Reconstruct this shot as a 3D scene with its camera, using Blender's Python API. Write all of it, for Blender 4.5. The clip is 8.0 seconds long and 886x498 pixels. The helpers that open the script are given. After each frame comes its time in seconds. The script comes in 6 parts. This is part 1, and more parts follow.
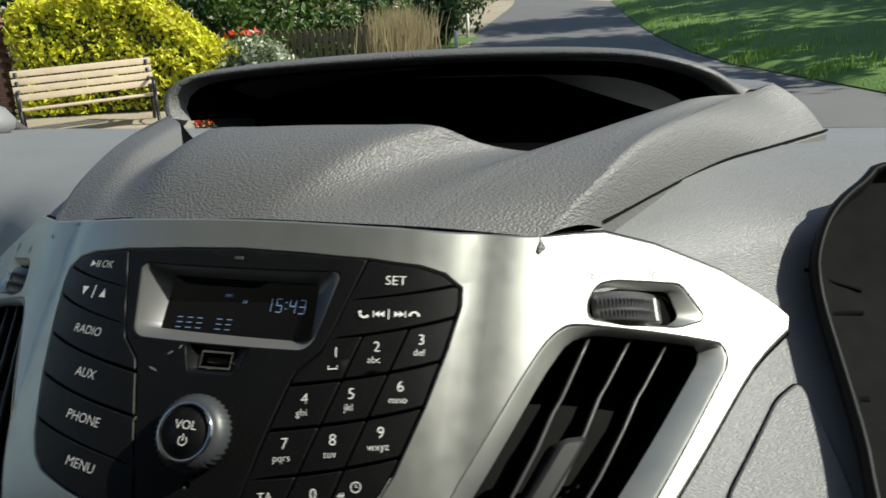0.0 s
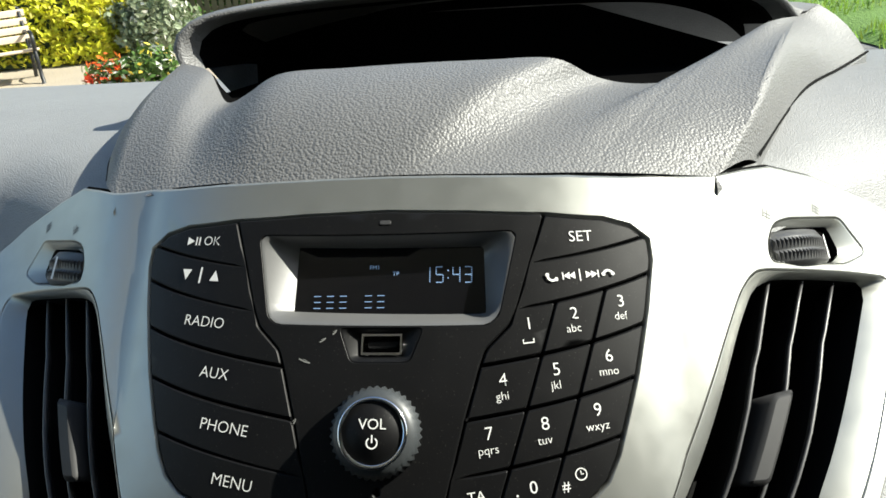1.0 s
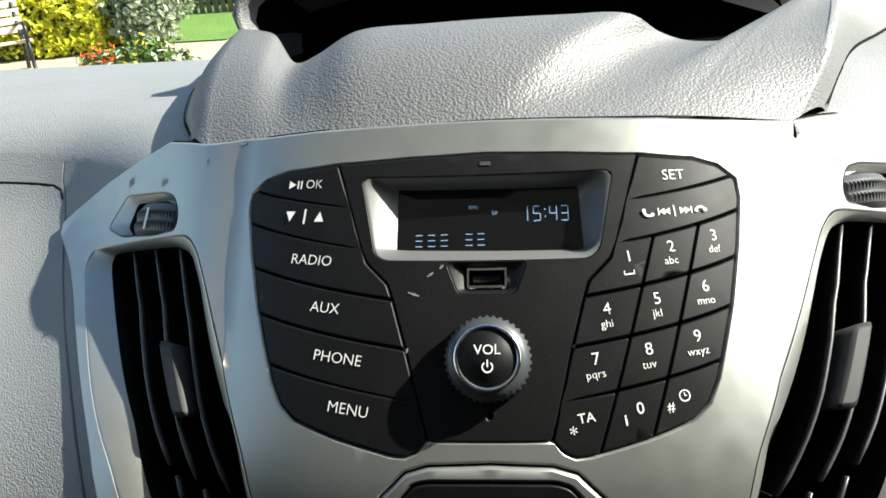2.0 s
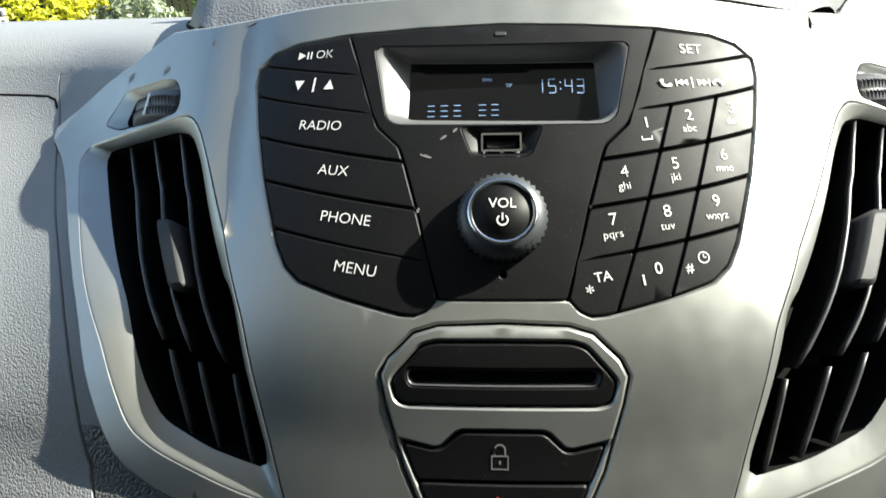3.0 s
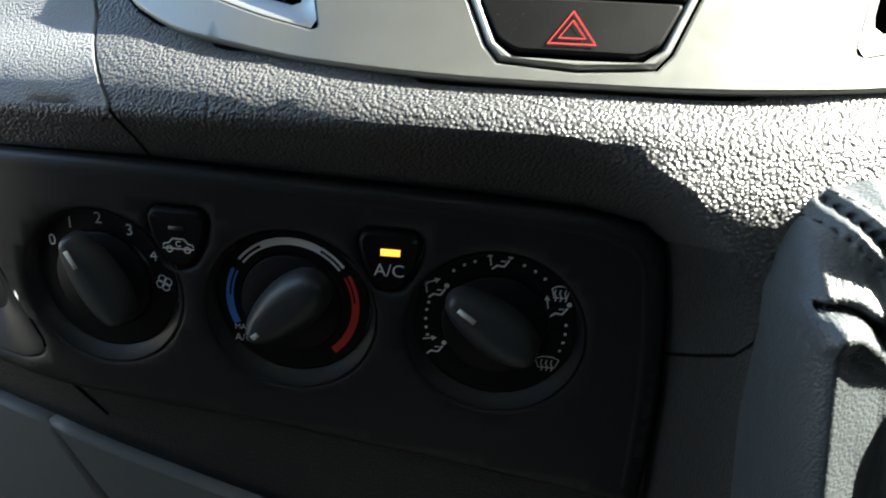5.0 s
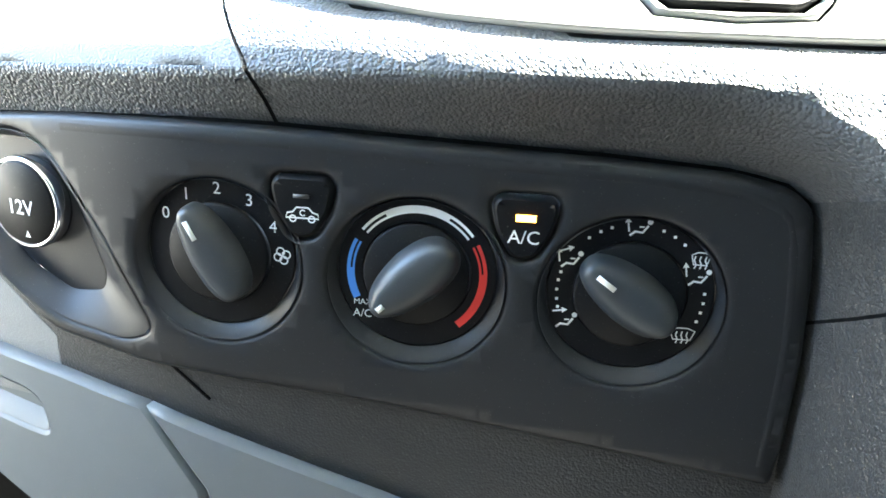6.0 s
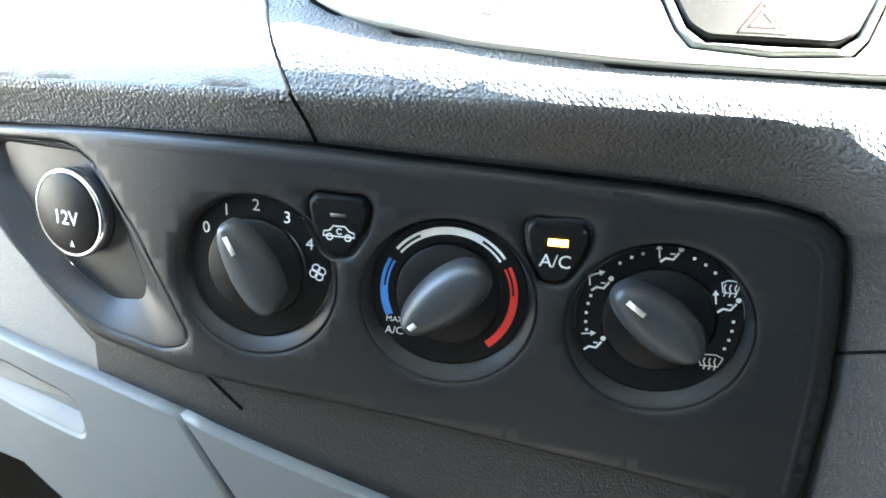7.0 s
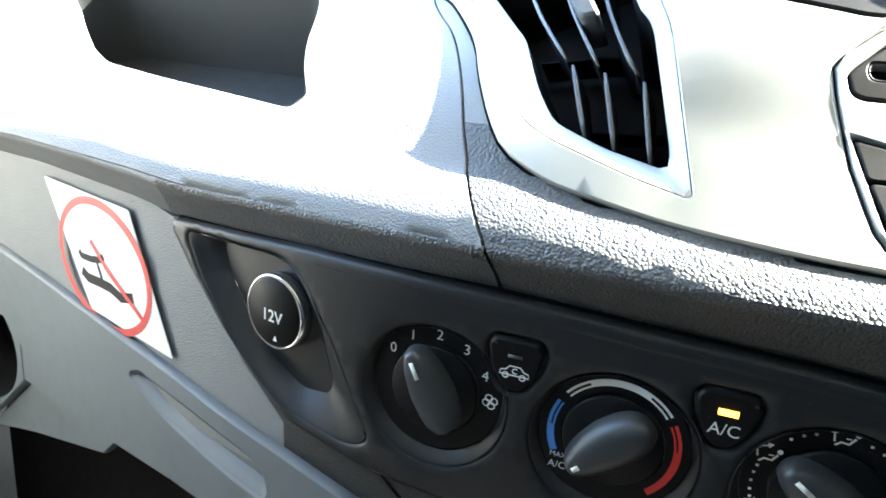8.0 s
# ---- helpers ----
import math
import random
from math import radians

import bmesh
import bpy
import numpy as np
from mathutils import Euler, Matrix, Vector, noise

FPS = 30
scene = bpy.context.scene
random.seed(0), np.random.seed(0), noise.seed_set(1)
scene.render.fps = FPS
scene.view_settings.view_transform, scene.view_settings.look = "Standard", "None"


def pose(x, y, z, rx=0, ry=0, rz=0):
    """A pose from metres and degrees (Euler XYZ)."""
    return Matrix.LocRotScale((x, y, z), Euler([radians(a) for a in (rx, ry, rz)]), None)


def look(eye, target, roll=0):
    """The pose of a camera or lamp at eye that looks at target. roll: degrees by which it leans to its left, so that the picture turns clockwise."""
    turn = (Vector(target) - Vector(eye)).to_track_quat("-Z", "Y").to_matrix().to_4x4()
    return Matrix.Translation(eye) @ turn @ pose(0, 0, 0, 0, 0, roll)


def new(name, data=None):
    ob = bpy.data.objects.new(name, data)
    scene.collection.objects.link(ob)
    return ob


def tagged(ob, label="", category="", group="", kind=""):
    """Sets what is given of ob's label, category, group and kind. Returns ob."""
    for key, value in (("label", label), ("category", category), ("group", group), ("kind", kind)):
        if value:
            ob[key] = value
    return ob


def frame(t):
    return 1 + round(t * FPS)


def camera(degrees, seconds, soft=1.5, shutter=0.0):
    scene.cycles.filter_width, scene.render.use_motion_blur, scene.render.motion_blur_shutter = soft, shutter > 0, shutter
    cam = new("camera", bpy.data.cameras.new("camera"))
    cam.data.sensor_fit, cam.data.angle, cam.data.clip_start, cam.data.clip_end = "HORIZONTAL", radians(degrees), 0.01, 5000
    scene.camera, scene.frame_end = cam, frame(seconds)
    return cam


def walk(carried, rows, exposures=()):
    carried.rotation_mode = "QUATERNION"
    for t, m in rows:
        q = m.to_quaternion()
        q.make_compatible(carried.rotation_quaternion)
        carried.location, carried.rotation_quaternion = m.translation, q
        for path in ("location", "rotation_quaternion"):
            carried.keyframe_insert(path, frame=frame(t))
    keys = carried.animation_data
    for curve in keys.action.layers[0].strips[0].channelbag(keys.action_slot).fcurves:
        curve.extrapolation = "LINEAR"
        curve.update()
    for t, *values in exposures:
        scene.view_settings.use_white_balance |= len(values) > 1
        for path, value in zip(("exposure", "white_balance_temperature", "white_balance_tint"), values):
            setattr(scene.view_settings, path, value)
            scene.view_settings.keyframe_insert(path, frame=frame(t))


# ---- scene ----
cam = camera(64.6, 8.0, 1.6, 0.2)
PATH = [
    (0, (0.3041, -0.3551, 1.9093), (-0.1602, 1.4908, 1.2955), -2.15),
    (0.5, (0.1564, -0.3506, 1.8988), (-0.2059, 1.4934, 1.2144), -3.09),
    (1, (0.0922, -0.3153, 1.8992), (-0.1143, 1.5202, 1.1322), -3.5),
    (1.5, (0.0556, -0.32, 1.906), (-0.095, 1.5107, 1.1149), -4.4),
    (1.7, (0.0292, -0.3365, 1.8982), (-0.136, 1.4914, 1.1036), -4.26),
    (2.8, (0.0018, -0.3759, 1.7885), (-0.1801, 1.4777, 1.0598), -2.15),
    (3, (-0.0078, -0.3883, 1.7638), (-0.1427, 1.4752, 1.0504), -1.63),
    (3.5, (-0.0137, -0.4238, 1.6938), (-0.1619, 1.4627, 1.0464), 0.1),
    (4, (0.0196, -0.4247, 1.5463), (-0.201, 1.5119, 1.098), 1.32),
    (4.5, (0.0107, -0.4138, 1.4669), (-0.1703, 1.5387, 1.0734), 2.83),
    (5, (-0.0275, -0.4205, 1.3846), (-0.2164, 1.5438, 1.059), 3.74),
    (5.2, (-0.0473, -0.4201, 1.3677), (-0.25, 1.5436, 1.047), 3.92),
    (6.3, (-0.1194, -0.422, 1.3357), (-0.2913, 1.5601, 1.1313), 3.36),
    (6.5, (-0.1204, -0.422, 1.3367), (-0.29, 1.5607, 1.1363), 3.37),
    (7, (-0.1183, -0.4308, 1.3457), (-0.3544, 1.544, 1.1349), 4.75),
    (7.5, (-0.1429, -0.4504, 1.4142), (-0.5652, 1.4919, 1.1929), 8.21),
    (8, (-0.1545, -0.4644, 1.4331), (-0.7507, 1.4314, 1.2085), 8.6),
]
walk(cam, [(t, look(eye, target, roll)) for t, eye, target, roll in PATH],
     exposures=[(0.0, 0.5, 6500, 3), (0.3, 0.65, 6500, 3), (1.0, 1.35, 6500, 3), (1.5, 1.6, 6500, 3), (3.0, 2.05, 6500, 3), (4.0, 2.6, 6500, 3), (4.5, 2.8, 6500, 3), (5.0, 3.4, 6500, 3), (5.2, 3.9, 6500, 3), (5.6, 5.75, 6500, 3), (6.3, 6.6, 6500, 3), (7.0, 6.6, 6500, 3), (7.5, 6.3, 6500, 3), (8.0, 5.3, 6500, 3)])

# ---- light ----
SUN = Vector((0.75, 0.095, 0.645)).normalized()
world = bpy.data.worlds.new("sky")
scene.world = world
world.use_nodes = True
_nt = world.node_tree
_sky = _nt.nodes.new("ShaderNodeTexSky")
_sky.sky_type, _sky.sun_disc = "NISHITA", False
_sky.sun_elevation = math.asin(SUN.z)
_sky.sun_rotation = math.atan2(SUN.x, SUN.y)
_nt.links.new(_sky.outputs[0], _nt.nodes["Background"].inputs[0])
_nt.nodes["Background"].inputs[1].default_value = 0.09
sun = new("sun", bpy.data.lights.new("sun", "SUN"))
sun.data.energy, sun.data.angle, sun.data.color = 5.0, radians(0.5), (1.0, 0.95, 0.86)
sun.matrix_world = look(SUN * 30, (0, 0, 0))


# ---- materials ----
def material(name, base, rough=0.5, metal=0.0, grain=0.0, grain_scale=400.0, depth=0.0006, blotch=0.12, blotch_scale=9.0,
             fleck=0.0, spec=0.5, kind="noise", rough_vary=0.08, coat=0.0):
    m = bpy.data.materials.new(name)
    m.use_nodes = True
    nt = m.node_tree
    n, l = nt.nodes, nt.links
    bsdf = n["Principled BSDF"]
    bsdf.inputs["Roughness"].default_value, bsdf.inputs["Metallic"].default_value = rough, metal
    bsdf.inputs["Specular IOR Level"].default_value = spec
    bsdf.inputs["Coat Weight"].default_value = coat
    co = n.new("ShaderNodeTexCoord").outputs["Object"]
    big = n.new("ShaderNodeTexNoise")
    big.inputs["Scale"].default_value, big.inputs["Detail"].default_value = blotch_scale, 6
    l.new(co, big.inputs["Vector"])
    mix = n.new("ShaderNodeMix")
    mix.data_type = "RGBA"
    mix.inputs["A"].default_value = (*[c * (1 - blotch) for c in base], 1)
    mix.inputs["B"].default_value = (*[min(1, c * (1 + blotch)) for c in base], 1)
    l.new(big.outputs["Fac"], mix.inputs["Factor"])
    out = mix.outputs["Result"]
    if fleck:
        fl = n.new("ShaderNodeTexNoise")
        fl.inputs["Scale"].default_value, fl.inputs["Detail"].default_value = 900, 2
        l.new(co, fl.inputs["Vector"])
        ramp = n.new("ShaderNodeValToRGB")
        ramp.color_ramp.elements[0].position, ramp.color_ramp.elements[1].position = 0.70, 0.74
        l.new(fl.outputs["Fac"], ramp.inputs["Fac"])
        dust = n.new("ShaderNodeMix")
        dust.data_type = "RGBA"
        dust.inputs["B"].default_value = (0.45, 0.43, 0.39, 1)
        l.new(out, dust.inputs["A"])
        sc = n.new("ShaderNodeMath")
        sc.operation = "MULTIPLY"
        sc.inputs[1].default_value = fleck
        l.new(ramp.outputs["Color"], sc.inputs[0])
        l.new(sc.outputs[0], dust.inputs["Factor"])
        out = dust.outputs["Result"]
    l.new(out, bsdf.inputs["Base Color"])
    rv = n.new("ShaderNodeMapRange")
    rv.inputs["To Min"].default_value, rv.inputs["To Max"].default_value = max(0.02, rough - rough_vary), min(1, rough + rough_vary)
    fine = n.new("ShaderNodeTexNoise")
    fine.inputs["Scale"].default_value, fine.inputs["Detail"].default_value = blotch_scale * 6, 4
    l.new(co, fine.inputs["Vector"])
    l.new(fine.outputs["Fac"], rv.inputs["Value"])
    l.new(rv.outputs["Result"], bsdf.inputs["Roughness"])
    if grain:
        bump = n.new("ShaderNodeBump")
        bump.inputs["Strength"].default_value, bump.inputs["Distance"].default_value = grain, depth
        if kind == "leather":
            warp = n.new("ShaderNodeTexNoise")
            warp.inputs["Scale"].default_value = grain_scale * 0.5
            l.new(co, warp.inputs["Vector"])
            add = n.new("ShaderNodeVectorMath")
            add.operation = "MULTIPLY_ADD"
            add.inputs[1].default_value = (0.6 / grain_scale,) * 3
            l.new(warp.outputs["Color"], add.inputs[0])
            l.new(co, add.inputs[2])
            vor = n.new("ShaderNodeTexVoronoi")
            vor.feature = "SMOOTH_F1"
            vor.inputs["Scale"].default_value = grain_scale
            vor.inputs["Smoothness"].default_value = 0.25
            l.new(add.outputs[0], vor.inputs["Vector"])
            inv = n.new("ShaderNodeMath")
            inv.operation = "SUBTRACT"
            inv.inputs[0].default_value = 1.0
            l.new(vor.outputs["Distance"], inv.inputs[1])
            l.new(inv.outputs[0], bump.inputs["Height"])
        else:
            gn = n.new("ShaderNodeTexNoise")
            gn.inputs["Scale"].default_value, gn.inputs["Detail"].default_value = grain_scale, 3
            l.new(co, gn.inputs["Vector"])
            l.new(gn.outputs["Fac"], bump.inputs["Height"])
        l.new(bump.outputs["Normal"], bsdf.inputs["Normal"])
    return m


def glow(name, colour, strength):
    m = bpy.data.materials.new(name)
    m.use_nodes = True
    b = m.node_tree.nodes["Principled BSDF"]
    b.inputs["Base Color"].default_value = (*[c * 0.4 for c in colour], 1)
    b.inputs["Emission Color"].default_value = (*colour, 1)
    b.inputs["Emission Strength"].default_value = strength
    return m


GRAIN = material("grained charcoal plastic", (0.118, 0.118, 0.119), 0.50, grain=0.75, grain_scale=430, depth=0.0010, kind="leather", fleck=0.25)
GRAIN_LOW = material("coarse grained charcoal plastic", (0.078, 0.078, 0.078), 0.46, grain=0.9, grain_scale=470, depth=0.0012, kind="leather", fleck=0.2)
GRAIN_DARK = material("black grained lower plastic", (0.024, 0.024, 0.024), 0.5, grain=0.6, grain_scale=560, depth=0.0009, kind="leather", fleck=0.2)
DASH = material("grey dashboard plastic", (0.190, 0.193, 0.196), 0.52, grain=0.7, grain_scale=620, depth=0.0008, kind="leather", fleck=0.2)
SILVER = material("satin warm silver paint", (0.35, 0.355, 0.335), 0.42, 0.80, grain=0.12, grain_scale=1500, depth=0.0002, blotch=0.05, fleck=0.3)
BLACK = material("black satin plastic", (0.0040, 0.0040, 0.0044), 0.50, spec=0.20, grain=0.1, grain_scale=1200, depth=0.0002, fleck=0.12)
GLOSS = material("black gloss display window", (0.004, 0.004, 0.005), 0.12, rough_vary=0.03)
DULL = material("dull black duct plastic", (0.006, 0.006, 0.006), 0.85, spec=0.1)
SLAT = material("dark grey slat plastic", (0.05, 0.05, 0.052), 0.38, fleck=0.2)
BEZEL = material("silver grey display bezel", (0.13, 0.13, 0.13), 0.42, 0.3)
CLIMATE = material("smooth matt black fascia plastic", (0.017, 0.017, 0.018), 0.45, spec=0.4, grain=0.12, grain_scale=1600, depth=0.0002, fleck=0.15)
KNOB = material("soft black rubberised knob", (0.036, 0.040, 0.043), 0.42, fleck=0.1)
TAB = material("soft black vent tab plastic", (0.022, 0.022, 0.023), 0.6, spec=0.3)
CHROME = material("polished chrome", (0.75, 0.75, 0.77), 0.10, 1.0, rough_vary=0.03)
PRINT = material("white printed legend", (0.78, 0.78, 0.76), 0.6, blotch=0.03)
RED = material("red printed legend", (0.62, 0.035, 0.03), 0.5, blotch=0.05)
BLUE = material("blue printed legend", (0.06, 0.22, 0.62), 0.5, blotch=0.05)
LOWER = material("blue grey lower trim plastic", (0.128, 0.144, 0.154), 0.5, grain=0.25, grain_scale=900, depth=0.0004, fleck=0.15)
LEATHER = material("black leather", (0.062, 0.070, 0.072), 0.40, grain=0.5, grain_scale=600, depth=0.0006, kind="leather")
LEGEND_GREY = material("worn grey legend", (0.20, 0.20, 0.19), 0.6)
THREAD = material("dark stitching thread", (0.05, 0.05, 0.055), 0.8)
GAP = material("shut line shadow gap", (0.004, 0.004, 0.004), 0.9, spec=0.05)
LCD = glow("blue white display segments", (0.38, 0.60, 0.98), 0.09)
AMBER = glow("amber indicator lamp", (1.0, 0.42, 0.05), 0.25)


# ---- mesh helpers ----
def mesh(name, verts, faces, smooth=True):
    me = bpy.data.meshes.new(name)
    me.from_pydata([tuple(v) for v in verts], [], [tuple(f) for f in faces])
    me.validate()
    bm = bmesh.new()
    bm.from_mesh(me)
    bmesh.ops.delete(bm, geom=[v for v in bm.verts if not v.link_faces], context="VERTS")
    bmesh.ops.recalc_face_normals(bm, faces=bm.faces)
    bm.to_mesh(me)
    bm.free()
    me.polygons.foreach_set("use_smooth", [smooth] * len(me.polygons))
    return me


def thing(name, label, category, at=(0, 0, 0), group="", kind=""):
    e = new(name)
    e.empty_display_size = 0.05
    e.location = at
    return tagged(e, label, category, group, kind)


def part(name, geo, mat, parent, label="", smooth=True):
    ob = new(name, mesh(name, geo[0], geo[1], smooth))
    ob.data.materials.append(mat)
    if parent is not None:
        ob.parent = parent
        if parent.parent is None:
            ob.matrix_parent_inverse = Matrix.Translation(-parent.location)
    return tagged(ob, label)


def sole(name, geo, mat, label, category, group="", kind="", smooth=True):
    return tagged(part(name, geo, mat, None, "", smooth), label, category, group, kind)


def join(*geos):
    verts, faces = [], []
    for v, f in geos:
        k = len(verts)
        verts += list(v)
        faces += [tuple(i + k for i in q) for q in f]
    return verts, faces


def weld(geo):
    """Joins corners that lie in one place."""
    seen, verts, new_id = {}, [], []
    for v in geo[0]:
        key = tuple(round(c, 5) for c in v)
        if key not in seen:
            seen[key] = len(verts)
            verts.append(v)
        new_id.append(seen[key])
    faces = [tuple(dict.fromkeys(new_id[i] for i in f)) for f in geo[1]]
    return verts, [f for f in faces if len(f) > 2]


def moved(geo, m):
    return [m @ Vector(v) for v in geo[0]], geo[1]


def grid(rows, closed=False):
    verts = [tuple(p) for r in rows for p in r]
    w = len(rows[0])
    faces = []
    for i in range(len(rows) - 1):
        for j in range(w if closed else w - 1):
            k = (j + 1) % w
            faces.append((i * w + j, i * w + k, (i + 1) * w + k, (i + 1) * w + j))
    return verts, faces


def lathe(profile, n=40, ripple=0.0, ripple_rows=()):
    rows = []
    for i, (r, h) in enumerate(profile):
        rr = [r + (ripple if (i in ripple_rows and j % 2) else 0) for j in range(n)]
        rows.append([(rr[j] * math.cos(2 * math.pi * j / n), rr[j] * math.sin(2 * math.pi * j / n), h) for j in range(n)])
    v, f = grid(rows, True)
    f.append(tuple(range(n)))
    f.append(tuple(range(len(v) - n, len(v))))
    return v, f


def box(x0, x1, y0, y1, z0, z1, b=0.0):
    bm = bmesh.new()
    bmesh.ops.create_cube(bm, size=1)
    for v in bm.verts:
        v.co = ((x0 + x1) / 2 + v.co.x * (x1 - x0), (y0 + y1) / 2 + v.co.y * (y1 - y0), (z0 + z1) / 2 + v.co.z * (z1 - z0))
    if b:
        bmesh.ops.bevel(bm, geom=bm.edges, offset=b, segments=2, profile=0.6, affect="EDGES")
    bm.verts.index_update()
    geo = [v.co.copy() for v in bm.verts], [tuple(v.index for v in f.verts) for f in bm.faces]
    bm.free()
    return geo


def area(p):
    return 0.5 * sum(p[i - 1][0] * p[i][1] - p[i][0] * p[i - 1][1] for i in range(len(p)))


def ccw(p):
    return list(p) if area(p) > 0 else list(reversed(p))


def inset(p, d):
    """Moves the sides of a counter-clockwise outline inwards by d."""
    out, n = [], len(p)
    for i in range(n):
        a, b, c = Vector(p[i - 1]), Vector(p[i]), Vector(p[(i + 1) % n])
        u, w = (b - a), (c - b)
        if u.length < 1e-7 or w.length < 1e-7:
            out.append(tuple(b))
            continue
        u.normalize()
        w.normalize()
        nu, nw = Vector((-u.y, u.x)), Vector((-w.y, w.x))
        k = nu + nw
        q = k / max(0.35, k.dot(nu)) if k.length > 1e-6 else nu
        out.append((b.x + q.x * d, b.y + q.y * d))
    return out


def rounded(p, r, n=4):
    out, m = [], len(p)
    for i in range(m):
        a, b, c = Vector(p[i - 1]), Vector(p[i]), Vector(p[(i + 1) % m])
        d = min(r, (a - b).length * 0.48, (c - b).length * 0.48)
        s, e = b + (a - b).normalized() * d, b + (c - b).normalized() * d
        for k in range(n + 1):
            t = k / n
            out.append(tuple(s * (1 - t) ** 2 + b * 2 * t * (1 - t) + e * t * t))
    return out


def inside(x, y, p):
    hit = False
    for i in range(len(p)):
        (x0, y0), (x1, y1) = p[i - 1], p[i]
        if (y0 > y) != (y1 > y) and x < (x1 - x0) * (y - y0) / (y1 - y0) + x0:
            hit = not hit
    return hit


def clip(p, a, b):
    """The part of an outline to the left of the line from a to b."""
    def side(q):
        return (b[0] - a[0]) * (q[1] - a[1]) - (b[1] - a[1]) * (q[0] - a[0])
    out = []
    for i in range(len(p)):
        q0, q1 = p[i - 1], p[i]
        s0, s1 = side(q0), side(q1)
        if (s0 >= 0) != (s1 >= 0):
            t = s0 / (s0 - s1)
            out.append((q0[0] + (q1[0] - q0[0]) * t, q0[1] + (q1[1] - q0[1]) * t))
        if s1 >= 0:
            out.append(tuple(q1))
    return out


def dense(p, step, closed=True):
    out = []
    for i in range(len(p) if closed else len(p) - 1):
        a, b = Vector(p[i]), Vector(p[(i + 1) % len(p)])
        k = max(1, int((b - a).length / step))
        out += [tuple(a.lerp(b, j / k)) for j in range(k)]
    if not closed:
        out.append(tuple(p[-1]))
    return out


def along(p, n):
    """n points at even steps along a line."""
    p = [Vector(q) for q in p]
    s = [0.0]
    for a, b in zip(p, p[1:]):
        s.append(s[-1] + (b - a).length)
    out = []
    for i in range(n):
        t = s[-1] * i / (n - 1)
        k = 0
        while k < len(s) - 2 and s[k + 1] < t:
            k += 1
        out.append(p[k].lerp(p[k + 1], (t - s[k]) / max(1e-9, s[k + 1] - s[k])))
    return out


def spline(p, n):
    """n points along a smooth line through the points given."""
    p = [Vector(q) for q in p]
    q = [p[0] * 2 - p[1]] + p + [p[-1] * 2 - p[-2]]
    fine = []
    for i in range(len(p) - 1):
        a, b, c, d = q[i], q[i + 1], q[i + 2], q[i + 3]
        for k in range(12):
            t = k / 12
            fine.append(0.5 * (2 * b + (c - a) * t + (2 * a - 5 * b + 4 * c - d) * t * t + (3 * b - a - 3 * c + d) * t ** 3))
    fine.append(p[-1])
    return along(fine, n)


